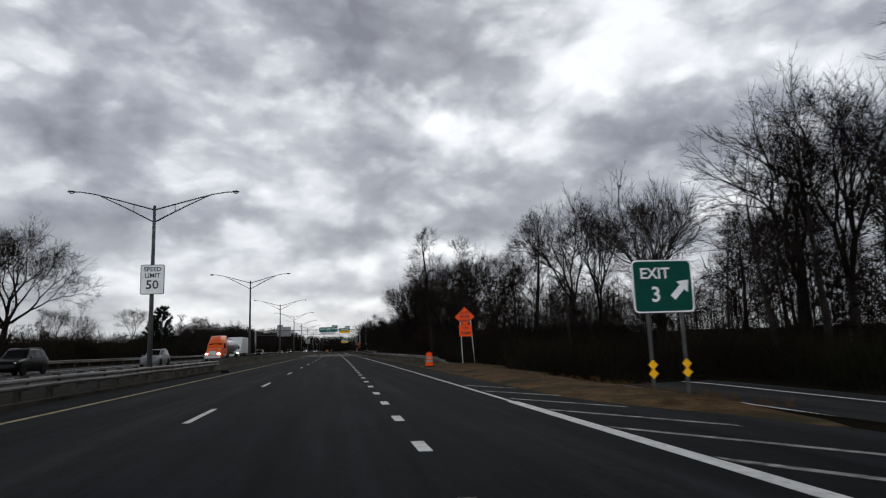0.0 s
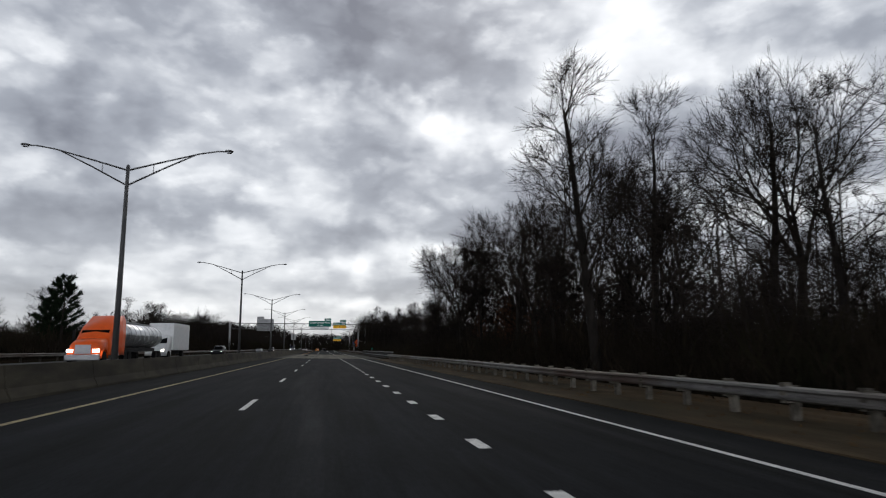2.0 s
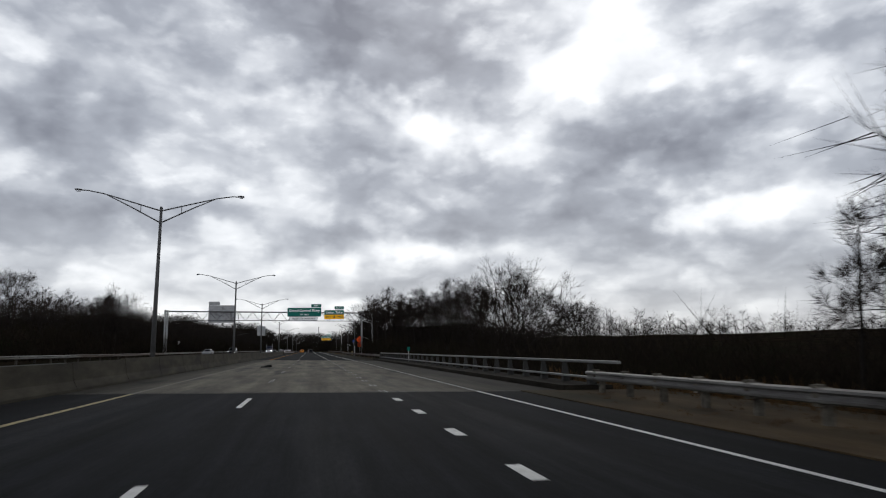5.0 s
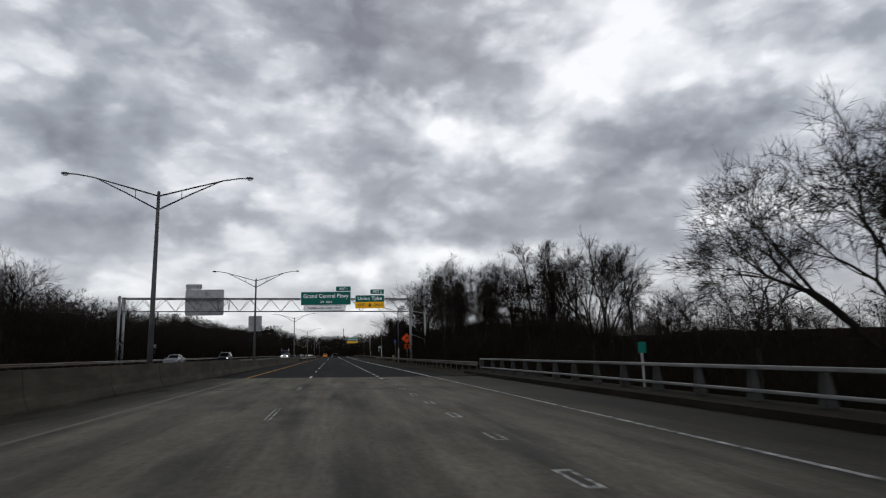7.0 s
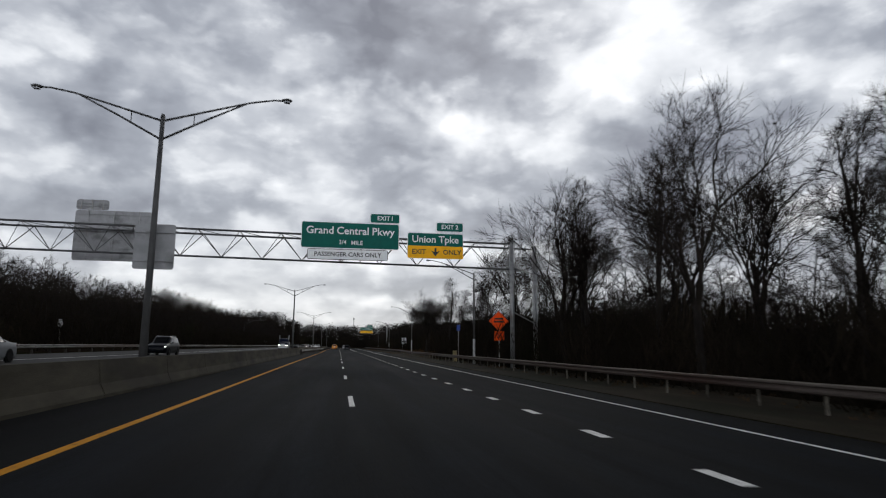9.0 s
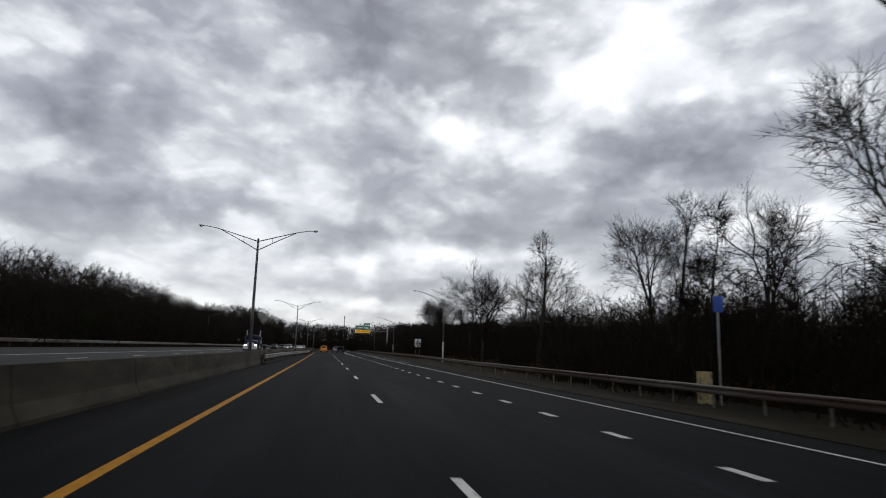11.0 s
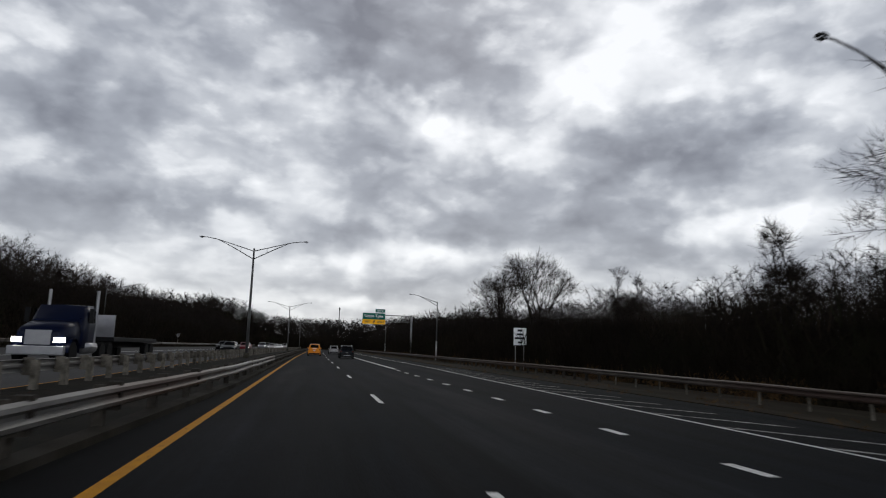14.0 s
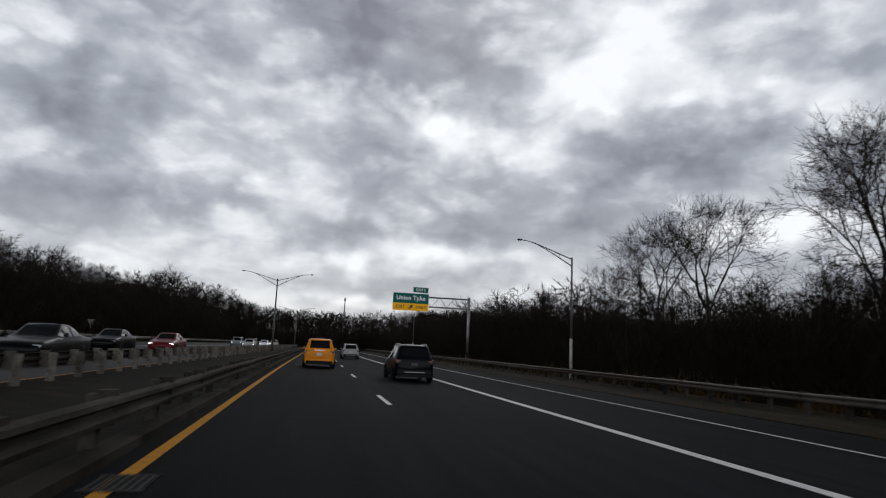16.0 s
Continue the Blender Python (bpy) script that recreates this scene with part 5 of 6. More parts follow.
# the wood beside the exit, nearest trees first
for kind, u, y, h in (
        ("tall", 12.9, 85, 17.2), ("slim", 17.1, 87, 16.0), ("forked", 37.2, 100, 25), ("forked", 41.8, 82, 22.5), ("tall", 16.4, 122, 16.5), ("forked", 16.5, 131, 15.5),
        ("forked", 14.6, 98, 13), ("slim", 15.5, 106, 14), ("young", 13.5, 92, 10), ("young", 14.2, 112, 11), ("forked", 18.5, 116, 17), ("tall", 20, 109, 15), ("forked", 22, 126, 17), ("slim", 19, 140, 10.5),
        ("crooked", 15.2, 125, 14), ("young", 14.8, 137, 11), ("tall", 24, 118, 16.5), ("forked", 27, 108, 17), ("tall", 29, 93, 20), ("forked", 33, 80, 20), ("slim", 36, 70, 18), ("tall", 45, 60, 21), ("tall", 30, 45, 14),
        ("forked", 36, 50, 22), ("forked", 38, 47, 24), ("slim", 35, 46, 21), ("tall", 40, 40, 23), ("forked", 30, 62, 19), ("slim", 26, 72, 15), ("slim", 22.5, 80, 15), ("tall", 47, 72, 17), ("forked", 52, 52, 22), ("tall", 33, 33, 22), ("slim", 44, 50, 19), ("slim", 38, 62, 15), ("tall", 56, 66, 18), ("forked", 62, 84, 22),
        ("crooked", 24, 96, 15), ("forked", 21, 97, 16), ("slim", 25, 134, 13), ("tall", 30, 138, 13), ("young", 19, 143, 7), ("slim", 14.6, 143, 8), ("forked", 16, 139, 9.5), ("slim", 14.3, 134, 11.5), ("forked", 15.5, 128, 13.5), ("slim", 17.5, 145, 8), ("young", 15.8, 146, 6.5), ("slim", 20, 136, 11)):
    tree(kind, u, y, h)
# by the bridge and beyond
for kind, u, y, h in (
        ("broad", 22.6, 202, 15.6), ("crooked", 25, 214, 12), ("crooked", 31, 200.5, 11), ("forked", 21.7, 231, 13.5), ("slim", 27, 233, 13), ("slim", 20, 235, 12), ("forked", 28, 240, 13.5), ("tall", 19, 279, 16.5), ("slim", 21, 286, 15), ("slim", 19, 238, 13), ("forked", 24, 243, 13), ("slim", 16, 246, 11), ("young", 14.5, 240, 9), ("young", 17, 233, 9),
        ("forked", 12.9, 253, 13.5), ("forked", 13.4, 270, 13.6), ("tall", 15.5, 261, 13), ("slim", 16.5, 274, 14), ("tall", 16, 291, 14), ("crooked", 18, 296, 13), ("forked", 19, 257, 13), ("forked", 22, 290, 15), ("tall", 27, 256, 15.5), ("tall", 30, 262, 15.5), ("forked", 21, 268, 14), ("forked", 25, 266, 15), ("slim", 18, 250, 12), ("slim", 28, 249, 13), ("forked", 35, 257, 15), ("tall", 26, 281, 15), ("slim", 31, 287, 14),
        ("tall", 24, 300, 14), ("young", 15, 305, 10), ("slim", 17.5, 312, 12), ("forked", 27, 316, 13), ("crooked", 21, 322, 12),
        ("tall", 16, 333, 13.5), ("forked", 23, 346, 10.5), ("forked", 14.4, 347.5, 12.6), ("crooked", 18.0, 370, 12.6), ("crooked", 21.5, 376, 11), ("slim", 24, 362, 13), ("young", 20, 385, 9), ("young", 27, 392, 9),
        ("crooked", 25.7, 439, 14.4), ("forked", 28, 441, 14.5), ("crooked", 27.2, 456, 14), ("crooked", 29, 468, 14), ("slim", 31, 425, 10), ("young", 26, 410, 8), ("slim", 33, 478, 13), ("forked", 36, 490, 13), ("young", 24, 486, 9)):
    tree(kind, u, y, h)
# beyond the oncoming lanes
for kind, u, y, h in (
        ("broad", -37.0, 88, 17.5), ("forked", -43, 90, 16), ("slim", -36, 251, 10), ("forked", -33.5, 249, 12.5), ("forked", -38, 262, 12), ("crooked", -46, 240, 12), ("slim", -50, 228, 12), ("young", -40, 215, 9), ("crooked", -58, 205, 13), ("forked", -66, 190, 13), ("slim", -72, 180, 13),
        ("young", -44, 190, 8), ("crooked", -80, 210, 14), ("forked", -34, 540, 14), ("crooked", -36, 552, 13), ("slim", -33, 560, 12), ("young", -34, 440, 8), ("young", -36, 380, 8)):
    tree(kind, u, y, h)


def leafy_oak(u, y, h, seed):
    """A young oak that keeps its withered leaves."""
    rng = random.Random(seed)
    t = thing("young_oak", "young oak still holding withered russet brown leaves", "tree", (line_x(y) + u, y, terrain(u, y)), group="young oaks with withered leaves")
    trunk, crown, leaves = Shape(), Shape(), Shape()
    pts, dirs, rad = limb(trunk, rng, (0, 0, -0.3), (0, 0, 1), h * 0.9, h * 0.014, h * 0.004, 7, 6, 0.08)
    for k in range(26):
        w = 1.0 + 5.9 * (k + rng.random()) / 26
        i = min(6, int(w))
        az = k * 2.4
        d = Vector((math.cos(az), math.sin(az), rng.uniform(0.1, 0.8))).normalized()
        q, dd, ra = limb(crown, rng, pts[i].lerp(pts[i + 1], w - i), d, h * rng.uniform(0.16, 0.32) * (1.15 - w / 9), 0.025, 0.008, 4, 3, 0.2, 0.04)
        for j in range(46):
            m = rng.randrange(1, 4)
            c = q[m].lerp(q[m + 1], rng.random()) + Vector((rng.gauss(0, 0.22), rng.gauss(0, 0.22), rng.gauss(0, 0.2)))
            a = Vector((rng.uniform(-1, 1), rng.uniform(-1, 1), rng.uniform(-1, 0.4))).normalized() * rng.uniform(0.07, 0.13)
            b = a.cross(Vector((rng.uniform(-1, 1), rng.uniform(-1, 1), rng.uniform(-1, 1)))).normalized() * a.length * 0.45
            leaves.add([c - a, c + b, c + a, c - b], [(0, 1, 2, 3)])
    part("trunk", trunk, M_BARK, t)
    part("branches", crown, M_TWIG, t)
    part("leaves", leaves, M_WITHERED, t, "withered russet brown leaves")


for n, (u, y, h) in enumerate([(15.6, 109, 6.0), (17.4, 113, 7.0), (15.4, 118, 5.6), (19.0, 107, 6.6), (18.6, 119, 6.4), (16.2, 103, 5.0)]):
    leafy_oak(u, y, h, 300 + n)


def pine(u, y, h):
    x = line_x(y) + u
    z = terrain(u, y)
    t = thing("pine_tree", "dark evergreen pine with uneven tiers of boughs", "tree", (x, y, z))
    rng = random.Random(5)
    trunk, crown = Shape(), Shape()
    limb(trunk, rng, (0, 0, -0.3), (0, 0, 1), h, 0.24, 0.05, 6, 7, 0.03)
    for k in range(46):
        hh = 0.18 + 0.8 * k / 46
        az = k * 2.4
        ln = h * 0.36 * (1.2 - hh) * rng.uniform(0.7, 1.2) + 0.3
        d = Vector((math.cos(az), math.sin(az), 0.12 + 0.5 * hh))
        q, dd, ra = limb(crown, rng, (0, 0, hh * h), d, ln, 0.05, 0.02, 3, 3, 0.12, 0.05)
        for j in range(80):
            i = rng.randrange(1, 3)
            p = q[i].lerp(q[i + 1], rng.random())
            sprig(crown, rng, p, swing(rng, dd[i], rng.uniform(0.4, 1.3)), rng.uniform(0.35, 0.8), 0.09)
    part("trunk", trunk, M_BARK, t)
    part("crown", crown, M_PINE, t)


pine(-36.3, 153, 11.0)
pine(-38.5, 155, 8.0)


# ---- woods too far to count, and undergrowth ----
def woods(name, label, seed, n, where, h0, h1, sprigs=150, material=None, fat=0.0035):
    """Many slight leafless trees in one mesh."""
    rng = random.Random(seed)
    s = Shape()
    for _ in range(n):
        u, y = where(rng)
        x, z = line_x(y) + u, terrain(u, y)
        h = rng.uniform(h0, h1)
        d = Vector((rng.uniform(-0.06, 0.06), rng.uniform(-0.06, 0.06), 1))
        base = Vector((x, y, z - 0.2))
        q, dd, ra = limb(s, rng, base, d, h * 0.85, h * 0.009, h * 0.003, 3, 3, 0.09)
        for k in range(12):
            w = (0.25 if fat < 0.01 else 0.0) + 2.7 * (k + rng.random()) / 12
            i = int(w)
            p = q[i].lerp(q[i + 1], w - i)
            az = k * 2.4 + rng.random()
            dirn = Vector((math.cos(az), math.sin(az), rng.uniform(0.3, 1.3))).normalized()
            ln = h * rng.uniform(0.2, 0.36) * (0.6 + 0.75 * w - 0.27 * w * w)
            sprig(s, rng, p, dirn, ln, h * 0.0035)
            for j in range(sprigs // 12):
                wisp(s, rng, p + dirn * ln * rng.uniform(0.15, 0.9), swing(rng, dirn, rng.uniform(0.4, 1.3)), ln * rng.uniform(0.25, 0.65), fat * h)
    tagged(part(name, s, material or M_TWIG), label, "woods", kind="stuff")


woods("hillside_woods", "dense dark bare woods on the bank beyond the oncoming lanes", 101, 1250, lambda r: (-32.5 - 34 * r.random() ** 1.2, r.uniform(235, 640)), 5.5, 9.8, 220, fat=0.0024)
woods("hillside_woods", "lower bare woods far beyond the oncoming lanes", 102, 560, lambda r: (-40 - 70 * r.random() ** 1.3, r.uniform(60, 262)), 3.5, 7)
woods("roadside_woods", "dense dark bare thicket behind the guardrail", 103, 1000, lambda r: ((19 + 34 * r.random() ** 1.3), r.uniform(296, 495)), 4.6, 8.2, 210, fat=0.0022)
woods("roadside_woods", "dense dark bare woods far along the exit lane", 110, 600, lambda r: ((20 + 40 * r.random() ** 1.3), r.uniform(492, 645)), 6.5, 12.0, 150, fat=0.0036)
woods("roadside_woods", "dense bare thicket beneath taller trees", 104, 500, lambda r: ((16.0 + 48 * r.random() ** 1.5), r.uniform(76, 146)), 5, 12, 190, fat=0.002)
woods("roadside_woods", "dense bare thicket beyond the bridge railing", 105, 430, lambda r: ((16 + 60 * r.random() ** 1.3), 165 + 140 * r.random() ** 0.7), 4.0, 9.0, 200, fat=0.002)
woods("roadside_woods", "dense bare woods behind the exit ramp", 106, 260, lambda r: ((34 + 50 * r.random() ** 1.2), r.uniform(0, 80)), 6, 14)
woods("distant_woods", "far bare woods closing the view along the parkway", 107, 800, lambda r: (r.uniform(-200, 220) if r.random() < 0.5 else r.uniform(-70, 90), r.uniform(642, 760)), 10, 16, 190, fat=0.005)
woods("distant_woods", "far bare woods beyond the fields", 108, 260, lambda r: (r.uniform(-330, -110), r.uniform(60, 640)), 8, 12, 110, fat=0.006)
woods("distant_woods", "far bare woods beyond the bridge", 109, 420, lambda r: (r.uniform(90, 360), r.uniform(120, 640)), 6, 10, 170, fat=0.0035)


def brush(name, label, seed, n, where, h0, h1, material, blades=60, width=0.028, cat="undergrowth"):
    """Tangled undergrowth or dead grass as many thin blades."""
    rng = random.Random(seed)
    s = Shape()
    for _ in range(n):
        u, y = where(rng)
        base = Vector((line_x(y) + u, y, (terrain(u, y) if u > 12.4 or u < -27 else bank(u)) - 0.05))
        h = rng.uniform(h0, h1)
        for k in range(blades):
            d = Vector((rng.uniform(-0.5, 0.5), rng.uniform(-0.5, 0.5), rng.uniform(0.45, 1))).normalized()
            p = base + Vector((rng.uniform(-0.6, 0.6) * h, rng.uniform(-0.6, 0.6) * h, 0 if k % 3 == 0 else h * rng.uniform(0.05, 0.75)))
            wisp(s, rng, p, d, h * rng.uniform(0.25, 0.7), width * h ** 0.5)
    tagged(part(name, s, material), label, cat, kind="stuff")


def between_woods(r):
    y = r.uniform(232, 640)
    return (12.5 if y < 325 else 17.8) + 33 * r.random() ** 1.5, y


brush("undergrowth", "dark tangled leafless undergrowth at the foot of the wood", 201, 1100, lambda r: (13.6 + 26 * r.random() ** 1.5, r.uniform(46, 143)), 1.2, 3.4, M_BRUSH, 78, 0.02)
brush("undergrowth", "dark tangled leafless undergrowth behind the guardrail", 202, 2500, lambda r: between_woods(r), 1.4, 4.6, M_BRUSH, 80, 0.02)
brush("undergrowth", "dark tangled leafless undergrowth below the bridge", 203, 700, lambda r: (14 + 45 * r.random() ** 1.3, r.uniform(150, 260)), 1.5, 3.8, M_BRUSH, 80, 0.014)
brush("undergrowth", "dark tangled leafless undergrowth on the far bank", 204, 3000, lambda r: (-31.5 - 30 * r.random() ** 1.1, r.uniform(60, 640)), 1.6, 4.4, M_BRUSH, 66, 0.03)
brush("undergrowth", "dark tangled undergrowth beyond the exit ramp", 205, 600, lambda r: (27 + 26 * r.random() ** 1.4, r.uniform(5, 48)), 1.0, 3.0, M_BRUSH)
brush("dead_grass", "short dead straw-brown grass along the verge", 206, 800, lambda r: (r.uniform(8.0, 13.2), r.uniform(42, 150)), 0.06, 0.2, M_RUSSET, 26, 0.02, "grass")
brush("dead_grass", "short dead straw-brown grass along the verge", 207, 1100, lambda r: (r.uniform(11.5, 15.5) if r.random() < 0.6 else r.uniform(9.8, 12), r.uniform(236, 560)), 0.08, 0.3, M_RUSSET, 26, 0.02, "grass")
brush("dead_grass", "mound of dead russet grass in the exit gore", 208, 420, lambda r: (r.uniform(8.9, 12.0), r.uniform(21, 46)), 0.1, 0.3, M_RUSSET, 26, 0.014, "grass")
brush("dead_grass", "rusty brown dead grass bank beside the bridge approach", 209, 260, lambda r: (r.uniform(11.5, 16), r.uniform(138, 160)), 0.3, 0.8, M_RUSSET, 20, 0.02, "grass")
brush("dead_grass", "tall russet dead grass behind the guardrail", 210, 520, lambda r: (r.uniform(14.6, 18.5), r.uniform(300, 600)), 0.4, 1.3, M_RUSSET, 34, 0.02, "grass")
brush("fallen_twigs", "dead straw and small debris strewn along the median", 211, 260, lambda r: (r.uniform(-10.4, -8.3), r.uniform(330, 520)), 0.05, 0.14, M_RUSSET, 10, 0.02, "debris")
brush("undergrowth", "far dark thicket closing the view along the parkway", 212, 700, lambda r: (r.uniform(-160, 180), r.uniform(645, 720)), 3.5, 7.5, M_BRUSH, 150, 0.036)


# ---- vehicles ----
def ring_section(w, z0, z1, x, crown=0.0, tuck=0.9):
    """A rounded closed section across a body at station x: half width w, from z0 up to z1."""
    pts = [(-w * tuck, z0), (-w * 0.985, z0 + (z1 - z0) * 0.22), (-w, z0 + (z1 - z0) * 0.55), (-w * 0.965, z0 + (z1 - z0) * 0.86), (-w * 0.84, z1),
           (0, z1 + crown), (w * 0.84, z1), (w * 0.965, z0 + (z1 - z0) * 0.86), (w, z0 + (z1 - z0) * 0.55), (w * 0.985, z0 + (z1 - z0) * 0.22), (w * tuck, z0)]
    return [(a, x, b) for a, b in pts]


def glide(rows, n):
    """Rows of numbers with n smooth steps between each pair."""
    out = []
    for i in range(len(rows) - 1):
        p = [rows[min(max(i + k, 0), len(rows) - 1)] for k in (-1, 0, 1, 2)]
        for j in range(n):
            w = j / n
            out.append(tuple(0.5 * (2 * b + (c - a) * w + (2 * a - 5 * b + 4 * c - d) * w * w + (3 * b - a - 3 * c + d) * w ** 3) for a, b, c, d in zip(*p)))
    return out + [tuple(rows[-1])]


def wheel(parent, x, y, r, w=0.21, side=1):
    t = part("tyre", Shape().loft([[(x + a * side, y + rr * math.cos(k * math.pi / 12), r + rr * math.sin(k * math.pi / 12)) for k in range(24)] for a, rr in ((-w / 2, r * 0.93), (-w / 2 + 0.02, r), (w / 2 - 0.02, r), (w / 2, r * 0.93), (w / 2, r * 0.66))]), M_TYRE, parent, smooth=False)
    s = Shape().loft([[(x + a * side, y + rr * math.cos(k * math.pi / 12), r + rr * math.sin(k * math.pi / 12)) for k in range(24)] for a, rr in ((w / 2 - 0.05, r * 0.66), (w / 2 - 0.03, r * 0.6), (w / 2 - 0.04, r * 0.2), (w / 2 - 0.01, r * 0.12))])
    part("rim", s, M_RIM, t)


SUV = [(0.0, .80, .36, .50, .51, .66), (.06, .93, .28, .585, .61, .74), (.16, .97, .24, .61, .68, .77), (.42, .99, .22, .62, .93, .71), (.62, 1, .2, .62, .975, .72), ("30", 1, .2, .615, 1.0, .74), ("45", 1, .2, .61, .995, .74),
       ("56", 1, .2, .605, .94, .71), ("70", .99, .2, .60, .635, .74), ("78", .985, .2, .585, .605, .76), ("92", .95, .22, .53, .55, .70), ("98", .86, .28, .46, .48, .62), ("100", .70, .36, .38, .39, .5)]
SEDAN = [(0.0, .78, .36, .56, .57, .6), (.06, .92, .28, .66, .67, .7), (.2, .96, .24, .69, .70, .74), (.65, .98, .22, .70, .715, .74), (1.35, 1, .2, .69, .93, .66), (1.7, 1, .2, .685, .985, .66), ("47", 1, .2, .675, 1.0, .68),
         ("55", 1, .2, .67, .96, .66), ("69", .99, .2, .655, .69, .72), ("78", .98, .2, .62, .64, .74), ("92", .94, .22, .55, .565, .68), ("98", .85, .28, .47, .48, .6), ("100", .70, .34, .38, .39, .48)]


def car(label, colour, u, y, turn, body="suv", length=4.55, width=1.84, height=1.68, lit=False, name="car", category="car", taxi=False, seat_z=0.0):
    """A road vehicle whose rear bumper is at its own y = 0 and whose nose is at y = length."""
    t = thing(name, label, category, at(u, y, 0.004 + seat_z), turn)
    paint = PAINT[colour]
    L, w, H = length, width / 2, height
    suv = body == "suv"
    rows = glide([(L * int(r[0]) / 100 if isinstance(r[0], str) else r[0], r[1] * w, r[2], r[3] * H, r[4] * H, r[5] * w) for r in (SUV if suv else SEDAN)], 4)

    def row(p):
        for q, r in zip(rows, rows[1:]):
            if p <= r[0]:
                k = (p - q[0]) / max(1e-6, r[0] - q[0])
                return [i + (j - i) * k for i, j in zip(q, r)]
        return rows[-1]

    def shoulder(r):
        k = min(1.0, max(0.0, r[4] - r[3]) / 0.3)
        return r[5] + 0.03, r[4] - 0.075 * k

    def section(r):
        p, b, z0, belt, top, rw = r
        sx, sz = shoulder(r)
        half = [(b * 0.9, z0), (b * 0.985, z0 + 0.1), (b, z0 + 0.45 * (belt - z0)), (b * 0.985, z0 + 0.8 * (belt - z0)), (b * 0.95, belt), (sx, max(sz, belt + 0.002)), (rw * 0.86, top)]
        return [(-i, p, j) for i, j in half] + [(0, p, top + 0.018)] + [(i, p, j) for i, j in half[::-1]]

    part("body", Shape().loft([section(r) for r in rows]), paint, t, smooth=True)
    belt = (0.61 if suv else 0.68) * H
    hood = 0.56 * H
    # side glass follows the flank of the cabin
    cuts = ((0.52, L * 0.24), (L * 0.255, L * 0.435), (L * 0.45, L * 0.675)) if suv else ((1.22, L * 0.43), (L * 0.45, L * 0.665))
    for ya, yb in cuts:
        for sgn in (-1, 1):
            rings = []
            for i in range(7):
                r = row(ya + (yb - ya) * i / 6)
                sx, sz = shoulder(r)
                z0, z1 = r[3] + 0.035, max(sz - 0.02, r[3] + 0.05)
                x0, x1 = r[1] * 0.95, sx
                mid = (z1 - r[3]) / max(0.05, sz - r[3])
                xt = x0 + (x1 - x0) * mid
                rings.append([(sgn * (x0 + 0.004), r[0], z0), (sgn * (xt + 0.012), r[0], z1), (sgn * (xt - 0.03), r[0], z1), (sgn * (x0 - 0.03), r[0], z0)])
            part("side_window", Shape().loft(rings), M_GLASS, t, "dark tinted glass")

    def screen(name_, ya, yb):
        rings = []
        for i in range(7):
            r = row(ya + (yb - ya) * i / 6)
            x = r[5] * 0.86 - 0.015
            rings.append([(-x, r[0], r[4] + 0.008), (0, r[0], r[4] + 0.026), (x, r[0], r[4] + 0.008), (x, r[0], r[4] - 0.03), (-x, r[0], r[4] - 0.03)])
        part(name_, Shape().loft(rings), M_GLASS, t, "dark tinted glass")

    screen("windscreen", L * 0.565, L * (0.69 if suv else 0.68))
    screen("rear_window", *((0.15, 0.43) if suv else (0.74, 1.34)))
    if suv:
        for sgn in (-1, 1):
            part("roof_rail", Shape().tube([(sgn * w * 0.68, 0.6, H * 0.975), (sgn * w * 0.69, 0.85, H + 0.03), (sgn * w * 0.69, L * 0.46, H + 0.035), (sgn * w * 0.67, L * 0.53, H * 0.965)], 0.018, 5), M_RIM if not taxi else M_TRIM, t)
        bevel(part("spoiler", Shape().box(-w * 0.62, w * 0.62, 0.36, 0.6, H * 0.935, H * 0.97, inset=0.02), paint, t), 0.01)
    for sgn in (-1, 1):
        lz = belt * 0.9
        bevel(part("tail_lamp", Shape().box(sgn * w * 0.8 - 0.13, sgn * w * 0.8 + 0.13, 0.015, 0.2, lz - 0.1, lz + 0.07, inset=0.01), M_TAIL, t, "dark red tail lamp"), 0.03)
        bevel(part("headlamp", Shape().box(sgn * w * 0.72 - 0.14, sgn * w * 0.72 + 0.14, L - 0.3, L - 0.1, hood * 0.76, hood * 0.76 + 0.1), M_HEAD if lit else M_CLEAR, t, "lit headlamp" if lit else "clear headlamp"), 0.03)
        bevel(part("mirror", Shape().box(sgn * (w + 0.07) - 0.09, sgn * (w + 0.07) + 0.09, L * 0.645, L * 0.645 + 0.1, belt + 0.02, belt + 0.15, inset=0.02), paint, t), 0.03)
        for yy in (L * 0.18 + 0.05, L * 0.805):
            rr = 0.345 if suv else 0.32
            part("wheel_arch", Shape().loft([[(sgn * (w - 0.1 + q), yy + (rr + 0.07) * math.cos(k * math.pi / 10), rr + (rr + 0.07) * math.sin(k * math.pi / 10)) for k in range(20)] for q in (0, 0.104)]), M_TRIM, t)
            wheel(t, sgn * (w - 0.06), yy, rr, 0.22, sgn)
    bevel(part("rear_bumper", Shape().box(-w * 0.88, w * 0.88, -0.05, 0.18, 0.34, 0.56, inset=0.03), M_TRIM if not taxi else paint, t, "" if taxi else "dark rear bumper"), 0.05)
    part("lower_valance", Shape().box(-w * 0.84, w * 0.84, -0.065 if taxi else -0.03, 0.3, 0.22, 0.43 if taxi else 0.35), M_TRIM, t)
    part("number_plate", Shape().box(-0.15, 0.15, -0.01, 0.05, belt * 0.7, belt * 0.7 + 0.14), M_POLEBASE if max(PAINT_RGB[colour]) > 0.1 else M_POLE, t)
    part("grille", Shape().box(-w * 0.42, w * 0.42, L - 0.1, L + 0.005, hood * 0.5, hood * 0.68, inset=0.02), M_TRIM, t)
